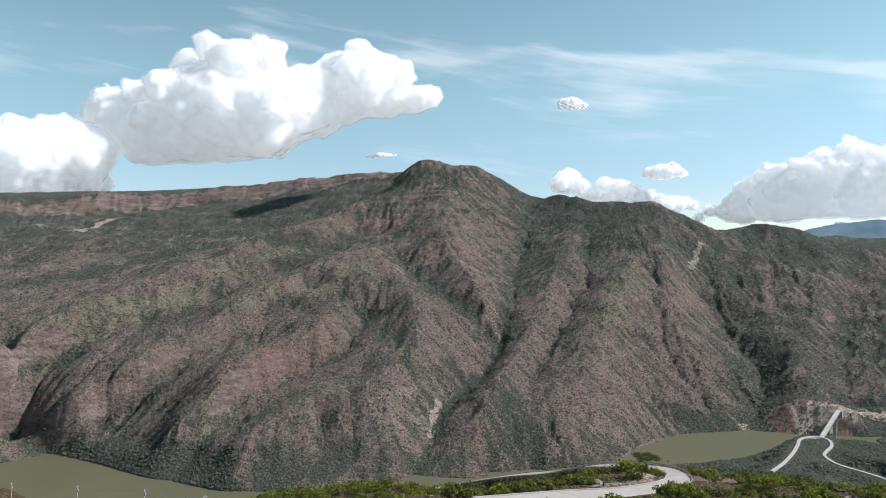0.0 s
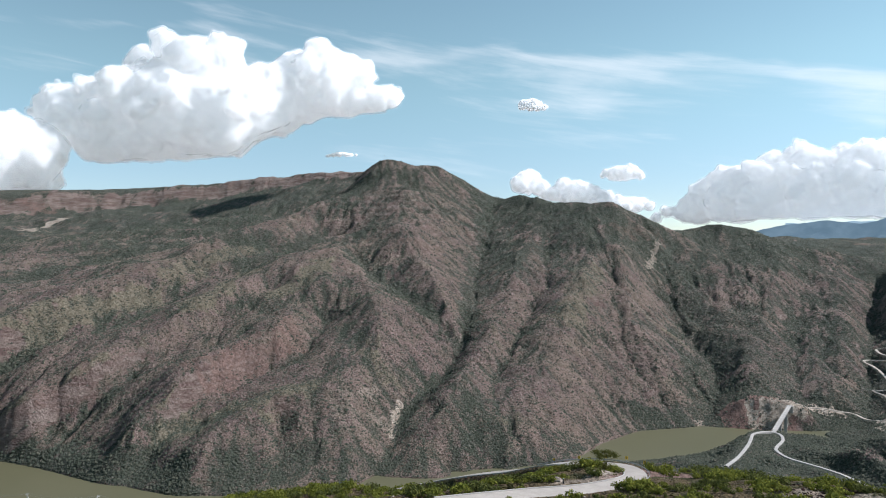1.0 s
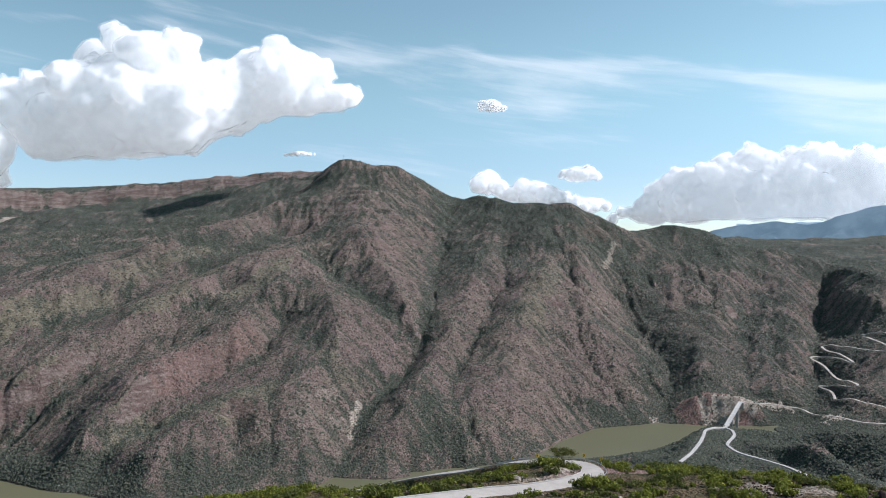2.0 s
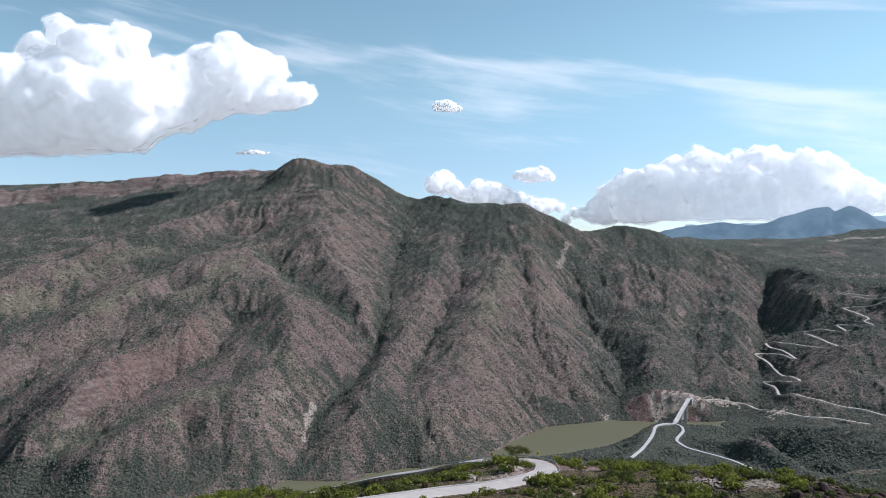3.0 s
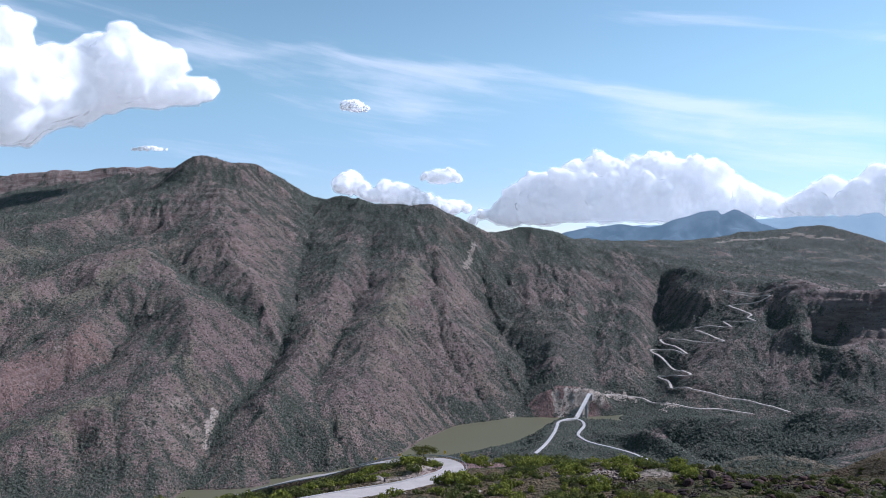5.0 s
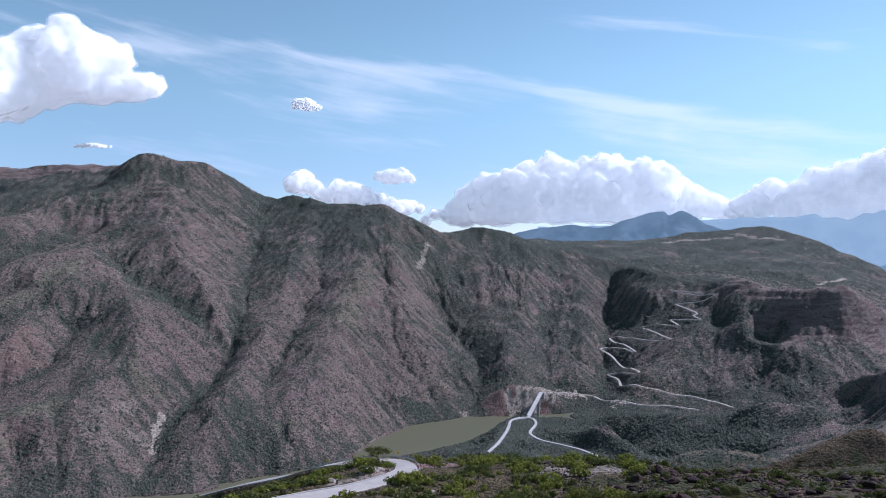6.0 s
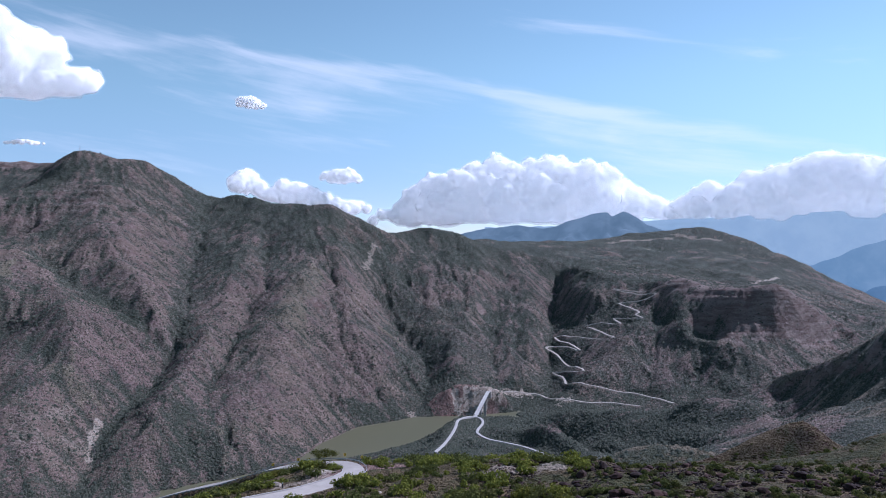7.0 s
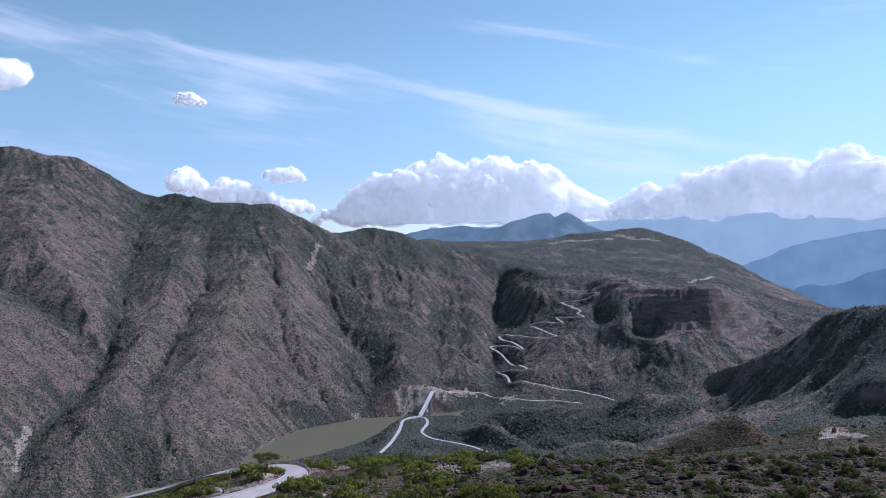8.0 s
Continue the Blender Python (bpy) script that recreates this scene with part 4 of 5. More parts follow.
def cumulus(label, stations, seed, cell, depth=0.8, lobes=34):
    """A heaped cloud along stations (x, y, top, base): round heads under the tops, smaller heads on them."""
    rng = np.random.default_rng(seed)
    s = np.array(stations, float)
    along = np.concatenate([[0], np.cumsum(np.hypot(*np.diff(s[:, :2], axis=0).T))])
    balls = []

    def at(d):
        return [np.interp(d, along, s[:, k]) for k in range(4)]

    away = np.array([s[:, 0].mean(), s[:, 1].mean(), 0.0])
    away /= np.linalg.norm(away)
    tall = np.interp(np.linspace(0, along[-1], 200), along, s[:, 2] - s[:, 3])
    weight = np.cumsum(tall + 0.15 * tall.max())
    for k in range(lobes):
        d = np.interp((k + rng.random()) / lobes * weight[-1], weight, np.linspace(0, along[-1], 200))
        x, y, top, base = at(d)
        thick = max(top - base, 28.0)
        r = thick * rng.uniform(0.24, 0.46)
        z = top - r * 1.45 if rng.random() < 0.55 else rng.uniform(base + r * 0.6, top - r)
        c = np.array([x, y, z]) + away * (rng.uniform(-0.3, 0.5) - 1.5 * max(top - z - r, 0.0) / thick) * thick * depth
        balls.append((c, r))
        for _ in range(13):
            v = rng.normal(size=3)
            v[2] = abs(v[2]) * 0.9 - 0.25
            v /= np.linalg.norm(v)
            r2 = r * rng.uniform(0.22, 0.42)
            c2 = c + v * (r - r2 * 0.35)
            c2[2] = min(c2[2], top - r2 * 0.8)
            balls.append((c2, r2))
            for _ in range(5):
                v2 = rng.normal(size=3) + v
                v2 /= np.linalg.norm(v2)
                r3 = r2 * rng.uniform(0.25, 0.45)
                balls.append((c2 + v2 * (r2 - r3 * 0.3), r3))
    balls = [b for b in balls if b[1] > 1.3 * cell]
    centres, radii = np.array([b[0] for b in balls]), np.array([b[1] for b in balls])
    # a frame that lies along the cloud
    ax = s[-1, :2] - s[0, :2]
    ax /= np.linalg.norm(ax)
    frame_3 = np.array([[ax[0], ax[1], 0], [-ax[1], ax[0], 0], [0, 0, 1]])
    local = centres @ frame_3.T
    margin = cell * 4 + radii.max() * 0.3
    low = (local - radii[:, None]).min(0) - margin
    high = (local + radii[:, None]).max(0) + margin
    counts = np.ceil((high - low) / cell).astype(int) + 1
    f = np.full(counts, 1e3)
    for c, r in zip(local, radii):
        a = np.maximum(((c - r * 1.8 - low) / cell).astype(int), 0)
        b = np.minimum(((c + r * 1.8 - low) / cell).astype(int) + 2, counts)
        g = [low[k] + np.arange(a[k], b[k]) * cell - c[k] for k in range(3)]
        d = np.sqrt(g[0][:, None, None] ** 2 + g[1][None, :, None] ** 2 + g[2][None, None, :] ** 2) - r
        block = f[a[0]:b[0], a[1]:b[1], a[2]:b[2]]
        np.minimum(block, d, out=block)
    grid = [low[k] + np.arange(counts[k]) * cell for k in range(3)]
    near_skin = np.abs(f) < radii.max() * 0.32
    gi = np.argwhere(near_skin)
    px, py, pz = (grid[k][gi[:, k]] for k in range(3))
    size = radii.max() * 0.55
    octaves = [(i, q, w) for i, (q, w) in enumerate(((1, 0.28), (2.1, 0.17), (4.4, 0.15), (9.0, 0.12))) if size / q > 2.2 * cell]
    rough = sum(perlin3(px / size * q + q, py / size * q, pz / size * q, seed + i) * size * w
                for i, q, w in octaves)
    f[near_skin] += rough
    # a level underside, a little ragged
    under = np.interp(grid[0], np.sort(s[:, :2] @ ax), s[np.argsort(s[:, :2] @ ax), 3])
    gx3, gy3 = np.meshgrid(grid[0], grid[1], indexing="ij")
    ragged = fractal(gx3, gy3, size * 1.5, 4, seed + 40) * size * 0.2
    f = np.maximum(f, (under[:, None, None] + ragged[:, :, None] - grid[2][None, None, :]) * 0.8)
    for axis in (0, 1, 2):
        f = f * 0.5 + (np.roll(f, 1, axis) + np.roll(f, -1, axis)) * 0.25
    # a dense heart and a thin, torn skin round it
    f = np.pad(f, 1, constant_values=1e3)
    made = []
    for name, level, m in (("cloud", 0.0, CLOUD if radii.max() > 60 else SMALL_CLOUD), ("rim", -0.8 * cell, RIM)):
        verts, faces = nets(f + level, low - cell, cell)
        me = mesh_of(name, verts @ frame_3, faces, True)
        me.materials.append(m)
        made.append(new(name, me))
    made[1].parent = made[0]
    tagged(made[1], "thin torn edge of vapour")
    return tagged(made[0], label, "cloud", "clouds in the sky")


cumulus("large bright white cumulus cloud with a grey flat underside",
        [(-2132, 4189, 602, 535), (-2023, 4243, 984, 684), (-1895, 4301, 1039, 539), (-1732, 4369, 1108, 519), (-1646, 4402, 1177, 523), (-1514, 4449, 1236, 546), (-1301, 4516, 1309, 584), (-1149, 4557, 1284, 596), (-1045, 4582, 1166, 607), (-957, 4602, 1178, 705), (-832, 4626, 1229, 746), (-687, 4650, 1280, 780), (-503, 4673, 1309, 874), (-354, 4687, 1283, 888), (-241, 4694, 1209, 897), (-91, 4699, 1098, 916), (4, 4700, 1030, 977)], 3, 11.0, 0.55, 60)
cumulus("hazy white cumulus cloud low over the tableland",
        [(-2670, 3807, 691, 241), (-2477, 3936, 768, 250), (-2384, 3992, 734, 266), (-2238, 4076, 795, 291), (-2148, 4124, 781, 301), (-2104, 4147, 596, 310), (-2001, 4197, 391, 323)], 5, 11.0, 0.5, 34)
cumulus("tiny white cloud alone in the blue sky", [(774, 4636, 979, 919), (846, 4623, 1006, 913), (946, 4604, 950, 913)], 7, 5.0, 0.8, 12)
cumulus("small thin white cloud near the summit", [(-510, 4672, 626, 607), (-421, 4681, 646, 605), (-316, 4689, 632, 613)], 8, 4.0, 1.0, 14)
cumulus("small puffy white clouds behind the ridge",
        [(725, 4644, 488, 373), (845, 4623, 529, 341), (961, 4601, 415, 319), (1061, 4579, 479, 292), (1196, 4545, 447, 265), (1332, 4507, 377, 242), (1538, 4441, 337, 233), (1648, 4402, 264, 227)], 9, 8.0, 0.7, 34)
cumulus("small round white cloud over the ridge",
        [(1264, 4527, 512, 461), (1358, 4500, 545, 444), (1456, 4469, 559, 434), (1543, 4440, 485, 438)], 10, 6.0, 0.8, 14)
cumulus("long bank of white heaped cumulus cloud with round bright heads",
        [(1613, 4436, 257, 168), (1751, 4383, 319, 169), (1889, 4326, 418, 169), (1974, 4287, 513, 177), (2059, 4247, 563, 178), (2194, 4179, 579, 185), (2360, 4088, 633, 186), (2490, 4010, 587, 186), (2648, 3907, 639, 185), (2741, 3843, 596, 185), (2832, 3776, 643, 184), (2920, 3708, 574, 184), (3035, 3615, 482, 183), (3145, 3519, 393, 189), (3265, 3409, 328, 195), (3378, 3297, 288, 201)], 11, 9.0, 0.45, 90)
cumulus("broad bank of white cumulus over the far plateau",
        [(3303, 3372, 353, 195), (3378, 3297, 434, 193), (3407, 3266, 473, 193), (3455, 3216, 421, 192), (3543, 3119, 471, 190), (3652, 2990, 536, 188), (3753, 2862, 578, 186), (3848, 2733, 597, 183), (3918, 2631, 562, 181), (4000, 2505, 513, 178), (4047, 2430, 591, 176), (4104, 2331, 612, 180), (4171, 2209, 556, 177), (4244, 2066, 506, 173), (4348, 1837, 427, 167)], 12, 9.5, 0.4, 70)


# a cloud overhead, outside the view: its shadow lies on the tableland
way_up = np.array(SUN_WAY)
for place, radius, seed, reach in (((-588, 2494, 162), 95, 51, 2000),):
    c = np.array(place) + way_up * reach
    side = np.array([-way_up[1], way_up[0]]) / math.hypot(way_up[0], way_up[1])
    cumulus("white cumulus cloud high overhead",
            [(c[0] + side[0] * radius * k, c[1] + side[1] * radius * k, c[2] + radius * h, c[2] - radius * h)
             for k, h in ((-1.2, 0.25), (-0.6, 0.55), (0, 0.65), (0.6, 0.5), (1.2, 0.2))], seed, radius / 9, 1.6, 26)


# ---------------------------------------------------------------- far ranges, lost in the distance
def far_haze_material(name, light, dark):
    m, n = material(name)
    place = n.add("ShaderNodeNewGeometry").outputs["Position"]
    # the haze of distance is painted in, as bluish tones that mostly glow
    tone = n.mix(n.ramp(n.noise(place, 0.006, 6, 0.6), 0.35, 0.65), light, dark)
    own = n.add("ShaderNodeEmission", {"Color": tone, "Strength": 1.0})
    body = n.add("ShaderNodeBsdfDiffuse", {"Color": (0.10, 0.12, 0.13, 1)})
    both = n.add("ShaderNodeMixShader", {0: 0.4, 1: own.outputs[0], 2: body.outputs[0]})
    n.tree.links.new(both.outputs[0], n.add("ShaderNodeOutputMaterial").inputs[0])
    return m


def far_range(label, crest, foot, depth, seed, m):
    path = curve_through(crest, 14.0)
    rows = np.linspace(-0.35, 1, 34)
    way = -path[:, :2] / np.linalg.norm(path[:, :2], axis=1)[:, None]
    x = path[:, 0][:, None] + way[:, 0][:, None] * rows[None, :] * depth
    y = path[:, 1][:, None] + way[:, 1][:, None] * rows[None, :] * depth
    drop = np.where(rows < 0, -rows * 1.2, np.abs(rows) ** 0.8)
    z = path[:, 2][:, None] * (1 - drop)[None, :] + foot * drop[None, :]
    z = z - np.abs(fractal(x, y, 260, 5, seed)) * 70 * np.minimum(1, np.abs(rows) * 3)[None, :] + fractal(x, y, 90, 3, seed + 9) * 6
    me = mesh_of("backdrop", np.stack([x, y, z], -1).reshape(-1, 3), sheet_faces(*z.shape), True)
    me.materials.append(m)
    return tagged(new("backdrop", me), label, "mountain range", kind="structure")


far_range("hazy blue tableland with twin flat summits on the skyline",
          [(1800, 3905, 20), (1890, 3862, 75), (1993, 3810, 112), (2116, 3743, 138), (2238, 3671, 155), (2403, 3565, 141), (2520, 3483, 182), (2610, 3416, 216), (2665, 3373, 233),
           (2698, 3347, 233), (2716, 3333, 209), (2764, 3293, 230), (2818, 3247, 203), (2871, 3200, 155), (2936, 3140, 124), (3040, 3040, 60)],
          20, 260, 24, far_haze_material("far_blue_green", (0.23, 0.33, 0.385), (0.16, 0.245, 0.295)))
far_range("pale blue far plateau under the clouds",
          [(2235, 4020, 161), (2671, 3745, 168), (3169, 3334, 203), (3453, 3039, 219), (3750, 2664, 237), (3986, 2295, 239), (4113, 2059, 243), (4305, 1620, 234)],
          -150, 260, 21, far_haze_material("far_blue_pale", (0.47, 0.63, 0.69), (0.42, 0.58, 0.66)))
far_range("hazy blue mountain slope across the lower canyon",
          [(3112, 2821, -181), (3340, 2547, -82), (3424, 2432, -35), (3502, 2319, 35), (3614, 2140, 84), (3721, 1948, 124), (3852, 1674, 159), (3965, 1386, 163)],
          -330, 330, 22, far_haze_material("far_blue", (0.29, 0.44, 0.53), (0.23, 0.38, 0.48)))
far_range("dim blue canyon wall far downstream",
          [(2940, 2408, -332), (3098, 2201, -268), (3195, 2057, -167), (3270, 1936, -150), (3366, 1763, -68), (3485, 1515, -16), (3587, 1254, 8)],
          -420, 300, 23, far_haze_material("far_blue_deep", (0.19, 0.32, 0.42), (0.15, 0.27, 0.37)))


# ---------------------------------------------------------------- parts and things
def part(name, bm, m, parent=None, label=""):
    """Link a bmesh as one mesh object, under its thing or part."""
    me = bpy.data.meshes.new(name)
    bm.to_mesh(me)
    bm.free()
    me.materials.append(m)
    ob = new(name, me)
    ob.parent = parent
    return tagged(ob, label) if label else ob


def thing(name, m, label, category, group=""):
    ob = new(name)
    ob.empty_display_size = 0.2
    ob.matrix_world = m
    return tagged(ob, label, category, group)


def box(bm, size, m=Matrix.Identity(4), bevel=0.0):
    made = bmesh.ops.create_cube(bm, size=1.0, matrix=m @ Matrix.Diagonal((*size, 1)))["verts"]
    if bevel:
        edges = list({e for v in made for e in v.link_edges})
        bmesh.ops.bevel(bm, geom=edges, offset=bevel, segments=1, affect="EDGES")


def rod(bm, a, b, r1, r2, sides=8):
    a, b = Vector(a), Vector(b)
    m = Matrix.Translation((a + b) / 2) @ (b - a).to_track_quat("Z", "Y").to_matrix().to_4x4()
    bmesh.ops.create_cone(bm, cap_ends=True, segments=sides, radius1=r1, radius2=r2, depth=(b - a).length, matrix=m)


def plain(name, colour, rough=0.8, vary=0.25, size=0.6, metal=0.0):
    """A worn surface of one colour, with stains and fine grain."""
    m, n = material(name)
    place = n.add("ShaderNodeNewGeometry").outputs["Position"]
    worn = n.math("ADD", n.math("MULTIPLY", n.noise(place, size, 4, 0.6), 0.6), n.math("MULTIPLY", n.noise(place, size * 9, 3, 0.6), 0.4))
    dark = tuple(c * (1 - vary) for c in colour)
    light = tuple(min(0.9, c * (1 + vary)) for c in colour)
    bump = n.add("ShaderNodeBump", {"Strength": 0.3, "Distance": 0.05, "Height": worn}).outputs[0]
    surface(n, n.mix(n.ramp(worn, 0.35, 0.65), dark, light), rough, bump, Metallic=metal)
    return m


CONCRETE = plain("pale_concrete", (0.36, 0.335, 0.30), 0.9, 0.14, 0.12)
ROAD_TOP = plain("worn_road_surface", (0.335, 0.295, 0.250), 0.92, 0.12, 0.25)
DIRT_ROAD = plain("pale_gravel", (0.42, 0.36, 0.29), 0.95, 0.18, 0.08)
STEEL = plain("galvanised_steel", (0.42, 0.42, 0.41), 0.6, 0.15, 1.2, 0.25)
YELLOW = plain("yellow_sheet", (0.72, 0.47, 0.04), 0.5, 0.1, 2.0)
BLACK = plain("black_paint", (0.025, 0.025, 0.025), 0.6, 0.2, 2.0)
POLE_GREY = plain("weathered_pole", (0.46, 0.44, 0.40), 0.85, 0.15, 0.8)


def ribbon_mesh(name, path, section):
    """Sweep a section (offset to the left, height) along a path; closed underneath by its own depth."""
    p = np.asarray(path, float)
    d = np.gradient(p[:, :2], axis=0)
    d /= np.linalg.norm(d, axis=1)[:, None]
    left = np.stack([-d[:, 1], d[:, 0]], -1)
    s = np.array(section, float)
    xy = p[:, None, :2] + left[:, None, :] * s[None, :, :1]
    z = p[:, None, 2] + s[None, :, 1]
    return mesh_of(name, np.concatenate([xy, z[..., None]], -1).reshape(-1, 3), sheet_faces(len(p), len(s))[:, ::-1])


# hairpin road with its kerb
road = tagged(new("road", ribbon_mesh("road", HAIRPIN + [0, 0, 0.12], [(-3.8, -1.6), (-3.4, -0.05), (-3.0, 0.05), (0, 0.12), (3.0, 0.05), (3.4, -0.05), (3.8, -1.6)])),
              "pale worn two-lane mountain road in a hairpin bend", "road", kind="structure")
road.data.materials.append(ROAD_TOP)
inner = new("kerb", ribbon_mesh("kerb", HAIRPIN[20:150] + [0, 0, 0.1], [(-3.4, -0.3), (-3.4, 0.28), (-3.7, 0.28), (-3.7, -0.3)]))
inner.data.materials.append(CONCRETE)
inner.parent = road

# roads on both sides of the bridge and up the far wall
for name, path, label in (("road", WEST_APPROACH, "pale road that runs down a spur to the bridge"), ("road", EAST_APPROACH, "pale winding road over the hill behind the bridge")):
    ob = tagged(new(name, ribbon_mesh(name, path + [0, 0, 0.8], [(-2.9, -4), (-2.0, 0.2), (0, 0.3), (2.0, 0.2), (2.9, -4)])), label, "road", kind="structure")
    ob.data.materials.append(CONCRETE)
for path, label in ((ZIGZAG_LOW, "narrow pale road that climbs the canyon wall in zigzags"), (ZIGZAG_HIGH, "narrow pale zigzag road high on the canyon wall"),
                    (CANYON_ROAD, "pale road cut along the foot of the cliff")):
    near_line = ribbon_mesh("road", path + [0, 0, 1.0], [(-3.4, -2.4), (-2.5, 0.0), (0, 0.2), (2.5, 0.0), (3.4, -2.4)])
    ob = tagged(new("road", near_line), label, "road", kind="structure")
    ob.data.materials.append(DIRT_ROAD)

# ---------------------------------------------------------------- bridge
a, b = Vector((559, 1039, -278.6)), Vector((684, 1216, -274))
run = b - a
turn_to = Matrix.Translation(a) @ Matrix.Rotation(math.atan2(run.y, run.x), 4, "Z")
bridge = thing("road_bridge", turn_to, "long pale concrete road bridge over the reservoir", "bridge")
long = run.length
bm = bmesh.new()
box(bm, (long, 7.0, 0.9), pose(long / 2, 0, -0.2))
box(bm, (long, 4.0, 2.6), pose(long / 2, 0, -1.95), 0.4)
part("deck", bm, CONCRETE, bridge)
for side in (-3.3, 3.3):
    bm = bmesh.new()
    box(bm, (long, 0.35, 1.0), pose(long / 2, side, 0.75), 0.06)
    part("parapet", bm, CONCRETE, bridge)
for along in (0.36, 0.72):
    bm = bmesh.new()
    box(bm, (3.0, 4.6, 46), pose(long * along, 0, -26), 0.5)
    pier = part("pier", bm, CONCRETE, bridge)
    bm = bmesh.new()
    box(bm, (3.8, 6.4, 2.0), pose(long * along, 0, -4.1), 0.4)
    part("pier_cap", bm, CONCRETE, pier)
for along in (0.0, 1.0):
    bm = bmesh.new()
    box(bm, (9, 11, 12), pose(long * along, 0, -6.8), 0.4)
    part("abutment", bm, CONCRETE, bridge)

# ---------------------------------------------------------------- guard rail and signs at the hairpin
edge = HAIRPIN[int(len(HAIRPIN) * 0.36):int(len(HAIRPIN) * 0.60)]
d = np.gradient(edge[:, :2], axis=0)
d /= np.linalg.norm(d, axis=1)[:, None]
edge = np.concatenate([edge[:, :2] + np.stack([-d[:, 1], d[:, 0]], -1) * 4.1, edge[:, 2:] + 0.1], 1)
guard = thing("guard_rail", pose(0, 0, 0), "grey steel guard rail along the outer edge of the bend", "guard rail")
rail = new("rail", ribbon_mesh("rail", edge, [(0.0, 0.45), (-0.06, 0.53), (0.02, 0.60), (-0.06, 0.67), (0.0, 0.76), (0.03, 0.76), (0.03, 0.45)]))
rail.data.materials.append(STEEL)
rail.parent = guard
bm = bmesh.new()
box(bm, (0.14, 0.14, 1.6), pose(0, 0, 0.0), 0.02)
post = part("post", bm, STEEL, guard)
post.location = edge[0]
for k in range(3, len(edge), 3):
    more = new("post", post.data)
    more.location, more.parent = edge[k], guard


def chevron_sign(m):
    sign = thing("chevron_sign", m, "yellow chevron road sign on a thin post", "road sign", "signs round the bend")
    bm = bmesh.new()
    rod(bm, (0, 0, -0.8), (0, 0, 2.2), 0.07, 0.07, 10)
    part("post", bm, STEEL, sign)
    bm = bmesh.new()
    box(bm, (0.85, 0.05, 1.05), pose(0, -0.09, 1.75), 0.02)
    plate = part("plate", bm, YELLOW, sign)
    bm = bmesh.new()
    for up in (1, -1):
        box(bm, (0.16, 0.012, 0.60), pose(0.02, -0.125, 1.75 + up * 0.20, 0, -up * 40, 0))
    part("chevron", bm, BLACK, plate)
    return sign


first_sign = None
for x, y in ((54.4, 253.8), (60.9, 243.0), (68.5, 236.7), (74.1, 231.5), (77.9, 224.8)):
    m = pose(x, y, float(ground_at(x, y)) + 0.1, 0, 0, math.degrees(math.atan2(-x, y)) + 8)
    first_sign = chevron_sign(m) if first_sign is None else first_sign
    if (x, y) != (54.4, 253.8):
        copy_thing(first_sign, m)


def marker_post(m):
    marker = thing("marker_post", m, "short dark roadside marker post", "road post", "posts along the road")
    bm = bmesh.new()
    box(bm, (0.32, 0.28, 1.3), pose(0, 0, 0.45), 0.05)
    part("shaft", bm, BLACK, marker)
    bm = bmesh.new()
    box(bm, (0.36, 0.32, 0.12), pose(0, 0, 1.12), 0.04)
    part("cap", bm, STEEL, marker)
    return marker


first_post = marker_post(pose(44.5, 195.2, -65.6))
copy_thing(first_post, pose(63.0, 196.5, float(ground_at(63.0, 196.5))))


# ---------------------------------------------------------------- power line on the near bank
def power_pole(m):
    pole = thing("power_pole", m, "slim pale concrete power pole with a crossarm", "power pole", "poles of the power line")
    bm = bmesh.new()
    rod(bm, (0, 0, -1.2), (0, 0, 12), 0.20, 0.12, 10)
    part("shaft", bm, POLE_GREY, pole)
    bm = bmesh.new()
    box(bm, (1.8, 0.12, 0.14), pose(0, -0.15, 11.3), 0.02)
    arm = part("crossarm", bm, STEEL, pole)
    for x in (-0.75, 0.0, 0.75):
        bm = bmesh.new()
        rod(bm, (x, -0.15, 11.36), (x, -0.15, 11.62), 0.08, 0.05, 8)
        part("insulator", bm, POLE_GREY, arm)
    bm = bmesh.new()
    rod(bm, (0.35, -0.25, 9.2), (0.35, -0.25, 10.1), 0.26, 0.26, 12)
    part("transformer", bm, POLE_GREY, pole)
    return pole


tops, first_pole = [], None
for x, y, top in ((-225, 367, -122.0), (-175, 337, -113.2), (-129, 304, -103.6), (-93, 275, -96.2)):
    m = pose(x, y, top - 12, 0, 0, 55)
    if first_pole is None:
        first_pole = power_pole(m)
    else:
        copy_thing(first_pole, m)
    tops.append(Vector((x, y, top - 0.4)))
wires = thing("power_wires", pose(0, 0, 0), "thin sagging wires between the power poles", "power line")
for shift in (-0.7, 0.7):
    bm = bmesh.new()
    for p, q in zip(tops, tops[1:]):
        steps = [p.lerp(q, t / 8) + Vector((shift, shift, -1.6 * 4 * (t / 8) * (1 - t / 8))) for t in range(9)]
        for s, t in zip(steps, steps[1:]):
            rod(bm, s, t, 0.025, 0.025, 4)
    part("wire", bm, STEEL, wires)

# ---------------------------------------------------------------- radio mast on the summit
top_x, top_y = -65.0, 2301.0
mast = thing("radio_mast", pose(top_x, top_y, float(ground_at(top_x, top_y)) - 1), "thin steel radio mast on the summit", "radio mast")
for k in range(3):
    bm = bmesh.new()
    c, s = math.cos(k * 2.094), math.sin(k * 2.094)
    rod(bm, (c * 1.6, s * 1.6, 0), (c * 0.4, s * 0.4, 17), 0.22, 0.16, 6)
    part("leg", bm, STEEL, mast)
